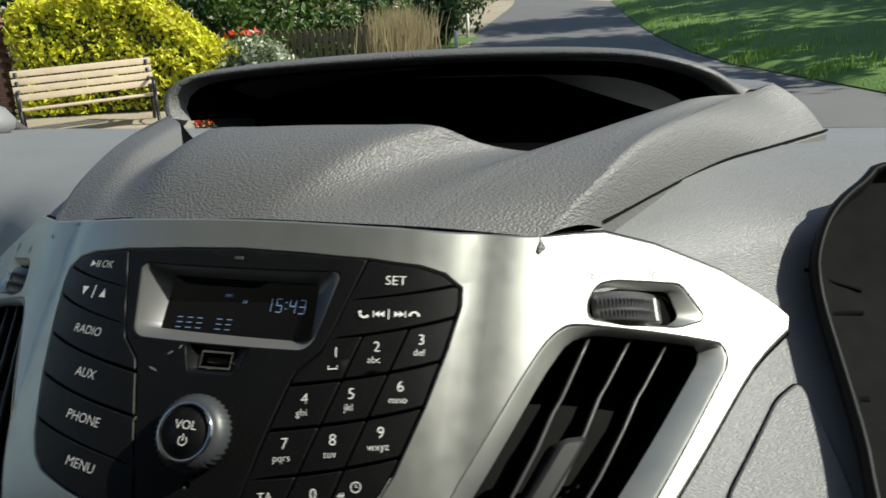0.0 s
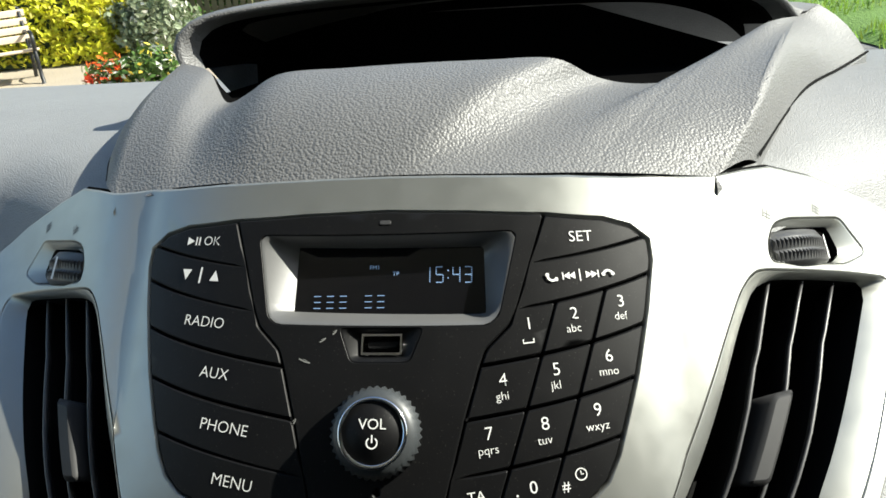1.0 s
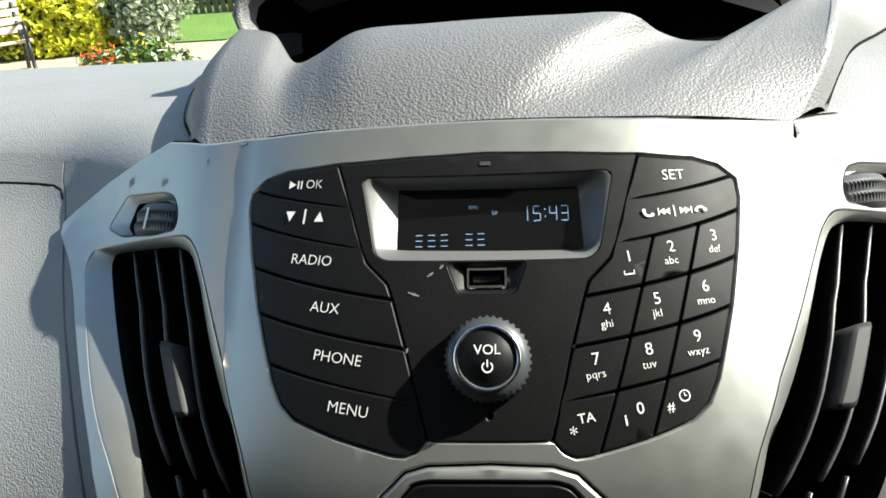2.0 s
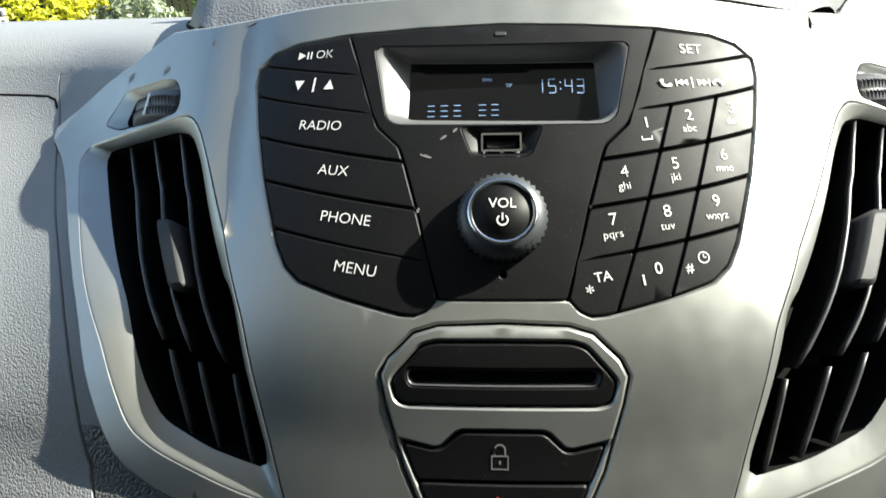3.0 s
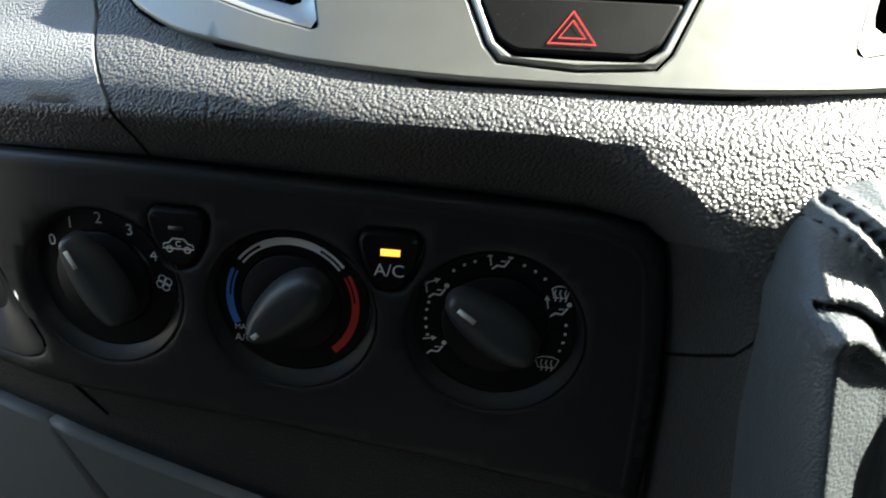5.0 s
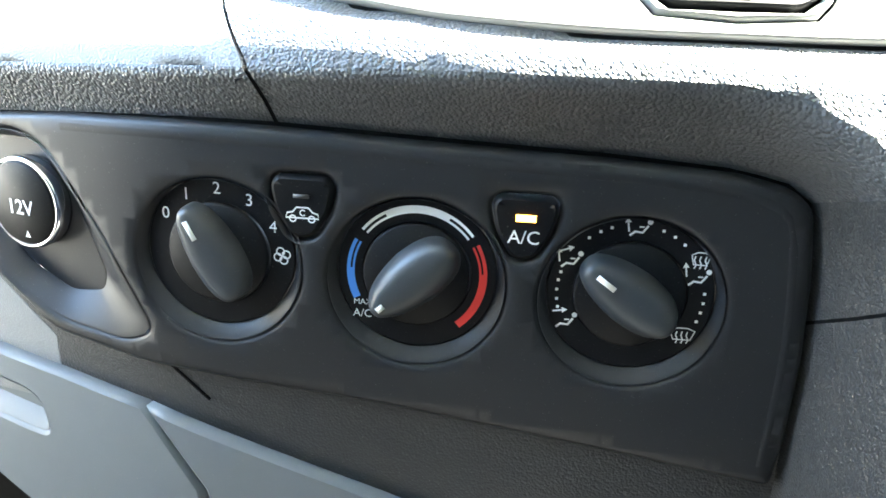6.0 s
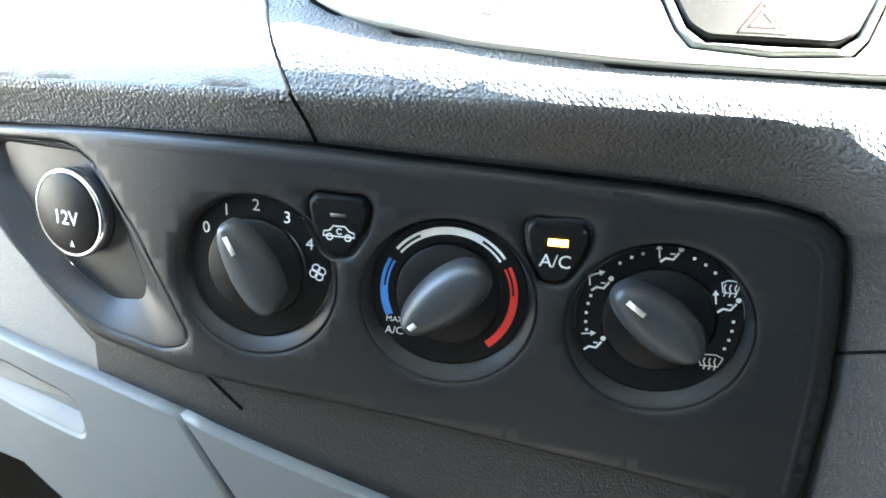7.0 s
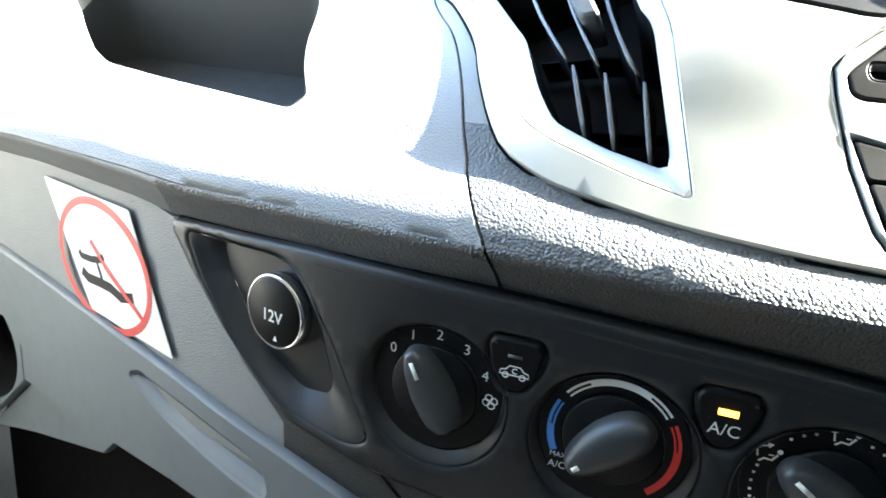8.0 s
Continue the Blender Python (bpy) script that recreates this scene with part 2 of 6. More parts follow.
class Skin:
    """A surface y = depth(x, z) that faces the cab; flat things are laid on it by x and z."""
    def __init__(self, depth):
        self.depth = depth

    def normal(self, x, z):
        e = 0.002
        return Vector(((self.depth(x + e, z) - self.depth(x - e, z)) / (2 * e), -1, (self.depth(x, z + e) - self.depth(x, z - e)) / (2 * e))).normalized()

    def at(self, x, z, off=0.0):
        return Vector((x, self.depth(x, z), z)) + self.normal(x, z) * off

    def tangent(self, x, z, off=0.0, turn=0.0):
        n = self.normal(x, z)
        right = Vector((1, 0, 0)) - n * n.x
        right.normalize()
        up = n.cross(right)
        m = Matrix((right, up, n)).transposed().to_4x4()
        m.translation = self.at(x, z, off)
        return m @ pose(0, 0, 0, 0, 0, turn)

    def plate(self, outline, off=0.0, thick=0.003, bevel=0.0006, holes=(), step=0.012):
        outline = ccw(outline)
        rim = dense(outline, step)
        top = inset(rim, bevel)
        loops = [(rim, top)]
        for h in holes:
            h = list(reversed(ccw(h)))
            h = dense(h, step)
            loops.append((h, inset(h, bevel)))
        flat, edges = [], []
        for _, t in loops:
            k = len(flat)
            flat += t
            edges += [(k + i, k + (i + 1) % len(t)) for i in range(len(t))]
        xs, ys = [p[0] for p in top], [p[1] for p in top]
        x = min(xs) + step * 0.5
        while x < max(xs):
            y = min(ys) + step * 0.5
            while y < max(ys):
                flat.append((x, y))
                y += step
            x += step
        from mathutils import geometry
        pts, _, tris, *_ = geometry.delaunay_2d_cdt([Vector(p) for p in flat], edges, [], 0, 1e-7)
        verts = [self.at(p.x, p.y, off) for p in pts]
        keep = []
        for f in tris:
            cx = sum(pts[i].x for i in f) / len(f)
            cy = sum(pts[i].y for i in f) / len(f)
            if inside(cx, cy, loops[0][1]) and not any(inside(cx, cy, h[1]) for h in loops[1:]):
                keep.append(tuple(f))
        faces = keep
        for rim_, top_ in loops:
            n = len(rim_)
            k = len(verts)
            verts += [self.at(*p, off) for p in top_]
            verts += [self.at(*p, off - bevel * 0.8) for p in rim_]
            verts += [self.at(*p, off - thick) for p in rim_]
            for r in range(2):
                for i in range(n):
                    j = (i + 1) % n
                    faces.append((k + r * n + i, k + r * n + j, k + (r + 1) * n + j, k + (r + 1) * n + i))
        return verts, faces

    def ribbon(self, outer, inner, off_outer, off_inner, n=96):
        """A sloping strip between two outlines."""
        a, b = ccw(outer), ccw(inner)
        a, b = along(a + a[:1], n + 1)[:-1], along(b + b[:1], n + 1)[:-1]
        k = min(range(n), key=lambda i: sum((a[j] - b[(j + i) % n]).length_squared for j in range(0, n, 4)))
        b = b[k:] + b[:k]
        mid = [p.lerp(q, 0.12) for p, q in zip(a, b)]
        rows = [[self.at(p.x, p.y, off_outer) for p in a],
                [self.at(p.x, p.y, off_outer * 0.97 + off_inner * 0.03) for p in mid],
                [self.at(p.x, p.y, off_inner) for p in b]]
        return grid(rows, True)

    def wall(self, outline, off0, off1, step=0.01):
        p = dense(ccw(outline), step)
        return grid([[self.at(*q, off0) for q in p], [self.at(*q, off1) for q in p]], True)

    def strip(self, line, width, off, thick=0.0008):
        """A narrow raised or sunk band along a line of x, z."""
        line = [Vector(q) for q in line]
        rows = []
        for i, q in enumerate(line):
            d = (line[min(i + 1, len(line) - 1)] - line[max(i - 1, 0)]).normalized()
            n = Vector((-d.y, d.x)) * width / 2
            rows.append([self.at(*(q - n), off - thick), self.at(*(q - n), off), self.at(*(q + n), off), self.at(*(q + n), off - thick)])
        return grid(rows)


FONT_CACHE = {}


def lettering(text, size, bold=0.0):
    key = (text, size, bold)
    if key not in FONT_CACHE:
        cu = bpy.data.curves.new("legend", "FONT")
        cu.body, cu.size, cu.align_x, cu.align_y, cu.offset = text, size, "CENTER", "CENTER", bold
        cu.resolution_u = 3
        ob = new("legend", cu)
        bpy.context.view_layer.update()
        me = bpy.data.meshes.new_from_object(ob.evaluated_get(bpy.context.evaluated_depsgraph_get()))
        FONT_CACHE[key] = [tuple(v.co) for v in me.vertices], [tuple(f.vertices) for f in me.polygons]
        bpy.data.objects.remove(ob)
        bpy.data.curves.remove(cu)
        bpy.data.meshes.remove(me)
    return FONT_CACHE[key]


def loop2d(p, h=0.0):
    return [(x, y, h) for x, y in p], [tuple(range(len(p)))]


def stroke(p, w, closed=False):
    """A drawn line of width w."""
    p = [Vector(q) for q in p]
    n = len(p)
    rows = []
    for i in range(n):
        a = p[i - 1] if (closed or i) else p[i]
        b = p[(i + 1) % n] if (closed or i < n - 1) else p[i]
        d = (b - a).normalized()
        q = Vector((-d.y, d.x)) * w / 2
        rows.append([(p[i] - q).to_3d(), (p[i] + q).to_3d()])
    if closed:
        rows.append(rows[0])
    return grid(rows)


def arc(r, a0, a1, n=16, cx=0.0, cy=0.0):
    return [(cx + r * math.cos(radians(a0 + (a1 - a0) * i / n)), cy + r * math.sin(radians(a0 + (a1 - a0) * i / n))) for i in range(n + 1)]


def smooth(a, b, v):
    t = min(1.0, max(0.0, (v - a) / (b - a)))
    return t * t * (3 - 2 * t)


def ramp(u, w=0.01):
    return 0.5 * (u + math.sqrt(u * u + w * w))


# ---- the two surfaces that carry everything ----
def upper_depth(x, z):
    a = abs(x)
    t = min(1.78, max(1.36, z)) - 1.58
    c = (((-17.7547 * t - 1.14265) * t + 1.50513) * t + 0.673286) * t + 0.0280645
    c += 0.006 + 0.009 * smooth(1.56, 1.47, z)
    m = min(a, 0.20)
    high = 0.3 * m ** 2 + 18 * m ** 4 + 0.95 * ramp(a - 0.225, 0.03) - 0.90 * ramp(a - 0.47, 0.06)
    low = 0.3 * min(a, 0.16) ** 2 + 0.20 * ramp(a - 0.17, 0.05)
    return c + low + (high - low) * smooth(1.45, 1.66, z)


def lower_depth(x, z):
    return 0.009 - 0.20 * (z - 1.285) + 0.25 * ramp(-0.33 - x, 0.05) + 0.10 * ramp(-0.48 - x, 0.05)


TOP = Skin(upper_depth)


def roll_depth(x, z):
    """The lower edge swells out below the fascia before it rolls under."""
    a = abs(x)
    border = 1.4125 + 0.0215 * (min(a, 0.27) / 0.235) ** 2.6
    low = max(1.380, lip_z(x))
    t = min(1.0, max(0.0, (border - z) / max(0.02, border - low)))
    return upper_depth(x, z) - 0.015 * math.sin(t * math.pi * 0.70)


ROLL = Skin(roll_depth)
LOW = Skin(lower_depth)


def mirror(p):
    return [(-x, z) for x, z in p]


def both(half):
    """A closed outline from its right half, listed from the top middle to the bottom middle."""
    return list(half) + [(-x, z) for x, z in reversed(half) if x > 1e-6]


def wide(p):
    """The driver's half of the fascia spreads a little wider at the top."""
    x, z = p
    return x + 0.021 * smooth(0.16, 0.26, x) * smooth(1.455, 1.60, z) * (1 - 0.6 * smooth(1.70, 1.725, z)), z


def whole(half):
    """A closed outline of the fascia, driver's half first."""
    return [wide(p) for p in half] + [(-x, z) for x, z in reversed(half) if x > 1e-6]


# ---- dashboard shell ----
SEAM = [(0.2523, 1.3), (0.2528, 1.368), (0.2637, 1.3865), (0.2772, 1.4085), (0.2938, 1.4365), (0.3060, 1.464), (0.3172, 1.4905), (0.3345, 1.5212), (0.3610, 1.5525), (0.4037, 1.5857), (0.4400, 1.6173), (0.4703, 1.6589), (0.4763, 1.672), (0.4773, 1.683)]

SEAM = [tuple(p) for p in spline(SEAM, 48)]


def seam_x(z):
    for (x0, z0), (x1, z1) in zip(SEAM, SEAM[1:]):
        if z <= z1:
            return x0 + (x1 - x0) * max(0, (z - z0) / (z1 - z0))
    return SEAM[-1][0] + (z - SEAM[-1][1]) * 0.2


LIP = [(-1.15, 1.405), (-0.80, 1.402), (-0.62, 1.393), (-0.55, 1.388), (-0.25, 1.389), (0.0, 1.387), (0.03, 1.382), (0.06, 1.366), (0.085, 1.335), (0.1, 1.30), (0.106, 1.25), (0.108, 1.00)]
HEAD = [(-1.15, 1.374), (-0.85, 1.372), (-0.66, 1.362), (-0.5914, 1.3547), (-0.2532, 1.3579), (-0.049, 1.3501), (0.0203, 1.3455), (0.051, 1.3386), (0.0646, 1.3278), (0.0714, 1.2861), (0.076, 1.2311), (0.0763, 1.0)]


def lip_z(x):
    for (x0, z0), (x1, z1) in zip(LIP, LIP[1:]):
        if x <= x1:
            return z0 + (z1 - z0) * max(0, (x - x0) / (x1 - x0))
    return 1.0


dashboard = thing("dashboard", "grained charcoal grey plastic van dashboard with a deep centre console", "dashboard", (0, 0.1, 1.35), kind="structure")


def roof_rows(x):
    """The dashboard's top, from the front edge back to the windscreen."""
    z0 = 1.69
    y0 = upper_depth(x, z0)
    lift = 0.012 if x > 0 else 0.0
    return [(x, y0 + 0.03, z0 + 0.017), (x, y0 + 0.075, z0 + 0.028), (x, max(y0 + 0.13, 0.44), z0 + 0.034 + lift), (x, max(y0 + 0.18, 0.66), z0 + 0.035 + lift), (x, max(y0 + 0.3, 0.95), z0 + 0.014), (x, 1.35, z0 - 0.03)]


BORDER = [(0, 1.753), (0.043, 1.7525), (0.0875, 1.7508), (0.13, 1.748), (0.157, 1.7445), (0.2, 1.7375), (0.2405, 1.7318), (0.262, 1.73), (0.289, 1.7262), (0.325, 1.7085), (0.386, 1.6755), (0.436, 1.643), (0.449, 1.633), (0.4465, 1.624), (0.4045, 1.6035), (0.352, 1.562), (0.323, 1.532), (0.308, 1.506), (0.2885, 1.474), (0.2735, 1.4545), (0.2559, 1.4435), (0.2312, 1.4333), (0.1965, 1.4265), (0.1539, 1.4195), (0.0911, 1.4145), (0.045, 1.4128), (0, 1.4125)]
BORDER = BORDER[:13] + [tuple(p) for p in spline(BORDER[13:], 40)][:-1] + [BORDER[-1]]
BIN = [(-1.02, 1.61), (-0.97, 1.645), (-0.6345, 1.645), (-0.547, 1.5621), (-0.461, 1.479), (-0.4716, 1.466), (-0.5592, 1.4748), (-0.6442, 1.4828), (-0.7409, 1.4937), (-0.7868, 1.5097), (-0.9336, 1.5748)]
edge_line = [(seam_x(1.387), 1.387)] + [p for p in SEAM if 1.390 < p[1] < 1.683] + [(seam_x(1.69), 1.69)]
left_face = [(-x - (0.0010 if z < 1.655 else 0.0002), z) for x, z in edge_line] + [(-1.15, 1.69), (-1.15, 1.405), (-0.80, 1.402), (-0.62, 1.393), (-0.55, 1.388)]
part("glovebox_side", ROLL.plate(left_face, -0.003, 0.006, 0.0010, [rounded(BIN, 0.012)], 0.016), DASH, dashboard, "dark grey grained passenger side moulding")
cut = [p for p in inset(ccw(whole(BORDER)), 0.012)]
cut_right = [(0.3345, 1.69)] + sorted([p for p in cut if p[0] > 0 and p[1] < 1.69], key=lambda p: math.atan2(p[0], 1.56 - p[1]), reverse=True)
LOW_EDGE = [(-0.25, 1.389), (0.0, 1.387), (0.03, 1.382), (0.06, 1.366), (0.085, 1.335), (0.1, 1.30), (0.106, 1.25), (0.108, 1.00), (1.15, 1.00), (1.15, 1.4697)]
above = [p for p in cut_right if p[1] > 1.4705]
below = [p for p in cut_right if p[1] < 1.4695]
(xa, za), (xb, zb) = above[-1], below[0]
cross = xa + (xb - xa) * (za - 1.47) / (za - zb)
cut_low = [(cross, 1.4697)] + below
cut_high = above + [(cross, 1.4700)]
cut_left = [(0.3345, 1.69)] + sorted([p for p in inset(ccw(both(BORDER)), 0.012) if p[0] > 0 and p[1] < 1.69], key=lambda p: math.atan2(p[0], 1.56 - p[1]), reverse=True)
left_above = [p for p in cut_left if p[1] > 1.4705]
left_below = [p for p in cut_left if p[1] < 1.4695]
(xa, za), (xb, zb) = left_above[-1], left_below[0]
left_cross = xa + (xb - xa) * (za - 1.47) / (za - zb)
seam_high = [(seam_x(1.47), 1.47)] + [p for p in edge_line if p[1] > 1.475]
seam_low = [p for p in edge_line if p[1] < 1.47] + [(seam_x(1.47), 1.4697)]
mid_face = [(-x + 0.0010, z) for x, z in reversed(seam_low)] + LOW_EDGE + cut_low + [(-x, z) for x, z in reversed([(left_cross, 1.4697)] + left_below)]
left_strip = [(-x + 0.0010, z) for x, z in seam_high] + [(-x, z) for x, z in left_above + [(left_cross, 1.4700)]]
part("vent_side", ROLL.plate(left_strip, -0.003, 0.006, 0.0004, (), 0.016), DASH, dashboard, "grey grained strip beside the vent")
right_face = [(1.15, 1.4700), (1.15, 1.69)] + cut_high
part("driver_side", TOP.plate(right_face, -0.003, 0.006, 0.0004, (), 0.016), DASH, dashboard, "grey grained driver side moulding")
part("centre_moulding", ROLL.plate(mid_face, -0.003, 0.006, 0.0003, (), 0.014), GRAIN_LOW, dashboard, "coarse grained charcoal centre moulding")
for x0, x1 in ((-1.3, -0.242), (0.242, 1.3)):
    roof = []
    for j in range(49):
        x = x0 + (x1 - x0) * j / 48
        roof.append([TOP.at(x, 1.683, -0.0032), TOP.at(x, 1.69, -0.003)] + [Vector(p) for p in roof_rows(x)])
    part("dash_roof", grid(roof), DASH, dashboard, "grey grained dashboard top")
part("seam_shadow", ROLL.strip(dense([(-x, z) for x, z in edge_line], 0.02, False), 0.02, -0.0075, 0.001), GAP, dashboard)
lid_top = [(-seam_x(1.655) - 0.001, 1.650), (-seam_x(1.66) - 0.004, 1.6575), (-seam_x(1.66) - 0.016, 1.6605), (-0.62, 1.6615), (-0.85, 1.661), (-1.12, 1.659)]
part("lid_edge", ROLL.strip(dense(lid_top, 0.02, False), 0.0022, -0.0026, 0.001), GAP, dashboard)
lip, head = along(LIP, 90), along(HEAD, 90)
rows = []
for k, (push, drop) in enumerate(((0, 0), (0.08, 0.10), (0.26, 0.32), (0.60, 0.66), (1, 1))):
    row = []
    for a, b in zip(lip, head):
        p, q = ROLL.at(a.x, a.y, -0.003), LOW.at(b.x, b.y, -0.004)
        d = p.lerp(q, push)
        d.y += (0, -0.0035, -0.0045, -0.001, 0)[k]
        row.append(d)
    rows.append(row)
rows_brow = rows
# One rolled surface: lit left end coloured lighter, shaded console side darker.
turn_at = min(i for i in range(90) if head[i].x > 0.062)
side_at = min(i for i in range(90) if head[i].x > -0.60)
part("lit_brow_end", grid([r[:side_at + 1] for r in rows]), DASH, dashboard, "rolled underside of the passenger side, coloured lighter as lit")
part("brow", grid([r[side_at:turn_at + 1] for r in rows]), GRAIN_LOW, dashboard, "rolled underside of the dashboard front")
part("console_side", grid([r[turn_at:] for r in rows]), GRAIN_DARK, dashboard, "grained side of the centre console, coloured darker as shaded")
at_seam = next(i + (-seam_x(lip[i].y) - lip[i].x) / (lip[i + 1].x - lip[i].x) for i in range(89) if lip[i + 1].x > -seam_x(lip[i + 1].y))
below_seam = next(i + (-0.2545 - head[i].x) / (head[i + 1].x - head[i].x) for i in range(89) if head[i + 1].x > -0.2545)
groove = []
for r, k in zip(rows, (0, 0.09, 0.29, 0.63, 1)):
    u = at_seam + (below_seam - at_seam) * k
    a = min(int(u), 88)
    groove.append(r[a].lerp(r[a + 1], u - a))
part("seam", grid([[p + Vector((dx, dy, 0)) for dx, dy in ((-0.0014, -0.0020), (0, -0.0014), (0.0014, -0.0020))] for p in groove]), GAP, dashboard)

# ---- padded top pod with its open tray ----
pod = thing("dash_top_pod", "grained charcoal padded dash top pod with a hooded open tray", "dash pod", (0, 0.4, 1.72))
BOTTOM = [(-0.2356, 0.2101, 1.7287), (-0.1541, 0.1861, 1.7434), (-0.0875, 0.1749, 1.7503), (-0.0004, 0.1732, 1.7543), (0.0883, 0.177, 1.7521), (0.159, 0.1895, 1.7469), (0.2454, 0.218, 1.7329)]
LEDGE = [(-0.3024, 0.5147, 1.7955), (-0.2713, 0.4798, 1.7977), (-0.2401, 0.4469, 1.7958), (-0.2243, 0.4237, 1.7837), (-0.2104, 0.403, 1.7726), (-0.1943, 0.3841, 1.7738), (-0.1676, 0.3585, 1.7862), (-0.1195, 0.3244, 1.8092), (-0.0544, 0.3158, 1.813), (0.007, 0.3151, 1.8145), (0.0692, 0.3182, 1.8142), (0.1288, 0.3277, 1.8116), (0.1665, 0.3619, 1.7895), (0.2005, 0.3935, 1.7761), (0.2376, 0.4086, 1.772), (0.2716, 0.4188, 1.7749), (0.3126, 0.472, 1.7905), (0.3763, 0.5589, 1.8054), (0.4157, 0.6125, 1.8071), (0.4709, 0.7049, 1.8002)]
FOOT_LEFT = [(-0.2767, 0.2667, 1.7228), (-0.322, 0.3585, 1.7229), (-0.3819, 0.5246, 1.7207), (-0.4199, 0.6819, 1.7181)]
FOOT_RIGHT = [(0.2966, 0.2805, 1.7245), (0.3607, 0.4082, 1.7293), (0.4344, 0.5439, 1.7324), (0.5113, 0.6477, 1.7334), (0.611, 0.7958, 1.7318)]
CREST_LEFT = [(-0.2356, 0.2101, 1.7287), (-0.2539, 0.2761, 1.7597), (-0.2734, 0.3692, 1.7858), (-0.3024, 0.5151, 1.7995)]
CREST_RIGHT = [(0.2454, 0.218, 1.7329), (0.2899, 0.2836, 1.768), (0.3466, 0.4051, 1.795), (0.4709, 0.7049, 1.8002)]
NV = 16
bottom, ledge = spline(BOTTOM, 121), spline(LEDGE, 121)
crest_l, crest_r = spline(CREST_LEFT, NV), spline(CREST_RIGHT, NV)
foot_l, foot_r = spline(FOOT_LEFT, NV), spline(FOOT_RIGHT, NV)
cols = []
for j in range(121):
    s = j / 120
    col = []
    for i in range(NV):
        t = i / (NV - 1)
        p = bottom[j].lerp(ledge[j], t)
        edge = (crest_l[i] - bottom[0].lerp(ledge[0], t)) * max(0, 1 - s / 0.22) ** 1.5 + (crest_r[i] - bottom[120].lerp(ledge[120], t)) * max(0, 1 - (1 - s) / 0.22) ** 1.5
        p = p + edge + Vector((0, -0.006, 0.014)) * math.sin(math.pi * t) * (1 - max(0, 1 - s / 0.2, 1 - (1 - s) / 0.2))
        col.append(p)
    cols.append(col)
part("cover", grid(cols), GRAIN, pod)
BACK_LEFT, BACK_RIGHT = Vector((-0.346, 0.661, 1.7901)), Vector((0.5265, 0.7817, 1.8081))
for crest, foot, tail, sign in ((CREST_LEFT, FOOT_LEFT, BACK_LEFT, -1), (CREST_RIGHT, FOOT_RIGHT, BACK_RIGHT, 1)):
    top_line, low_line = spline(crest + [tuple(tail)], 24), spline(foot, 24)
    rows = [[f.lerp(c, k) + Vector((sign * 0.004, 0, 0.007)) * math.sin(math.pi * k) for f, c in zip(low_line, top_line)] for k in (0, 0.15, 0.3, 0.5, 0.7, 0.85, 1)]
    rows.append([c + Vector((-sign * 0.004, 0.002, 0.0005)) for c in top_line])
    part("flank", grid(rows), GRAIN, pod, "sloping side cheek of the pod")
tray = []
for p in ledge:
    tray.append([p, p + Vector((0, 0.008, -0.003)), p + Vector((0, 0.02, -0.016)), Vector((p.x * 0.97, p.y + 0.045, 1.750)), Vector((p.x * 0.95, max(0.72, p.y + 0.08), 1.742)), Vector((p.x * 0.95, max(0.74, p.y + 0.10), 1.828 - 0.30 * max(0, abs(p.x) - 0.20)))])
# Near-black colour stands in for the shade under the hood.
TRAY_SHADE = material("tray lining blackened for hood shade", (0.0025, 0.0025, 0.0027), 1.0, spec=0.02)
part("tray", grid(tray), TRAY_SHADE, pod, "tray floor, blackened as hood shade")
RIM = [(-0.3023, 0.5149, 1.7985), (-0.3078, 0.5169, 1.8148), (-0.2998, 0.5228, 1.8339), (-0.2696, 0.5354, 1.849), (-0.1851, 0.5629, 1.8574), (-0.0284, 0.6015, 1.8625), (0.1316, 0.6292, 1.8642), (0.2891, 0.6453, 1.8612), (0.3657, 0.648, 1.8514), (0.4274, 0.6627, 1.8308), (0.4709, 0.7045, 1.7992)]
rim = spline(RIM, 49)
hood = []
for j, p in enumerate(rim):
    s = j / 48
    out = Vector(((s - 0.5) * 0.010, 0.003, 0.006 * math.sin(math.pi * s)))
    tail = BACK_LEFT.lerp(BACK_RIGHT, s)
    arch = math.sin(math.pi * s) ** 0.6
    far = Vector((p.x * 0.5 + tail.x * 0.5, p.y * 0.5 + tail.y * 0.5 + 0.03 * arch, p.z * (1 - 0.5 * (1 - arch)) + tail.z * 0.5 * (1 - arch) - 0.004 * arch))
    end = Vector((tail.x, tail.y + 0.16 * arch, tail.z + 0.012 * arch))
    hood.append([p + Vector((-(s - 0.5) * 0.03, 0.030, -0.010)), p + Vector((-(s - 0.5) * 0.012, 0.006, -0.004)), p, p + out, p + out * 1.6 + Vector((0, 0.012, 0.001)), p.lerp(far, 0.5) + Vector((0, 0, 0.003)), far, end, end + Vector((0, 0.10, -0.07))])
part("hood", grid(hood), GRAIN, pod, "grained hood with a rolled front edge")
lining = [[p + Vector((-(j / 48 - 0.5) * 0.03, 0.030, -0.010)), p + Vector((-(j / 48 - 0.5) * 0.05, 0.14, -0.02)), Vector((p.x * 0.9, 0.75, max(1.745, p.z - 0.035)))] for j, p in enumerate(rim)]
# Same shade colour painted on the underside of the hood.
part("lining", grid(lining), TRAY_SHADE, pod, "hood lining, blackened as shade")
side = [[c, c + Vector((0.0, 0.0, -0.04))] for c in foot_r]
part("skirt", grid(side), GRAIN, pod)
side = [[c, c + Vector((0.0, 0.0, -0.04))] for c in foot_l]
part("skirt", grid(side), GRAIN, pod)
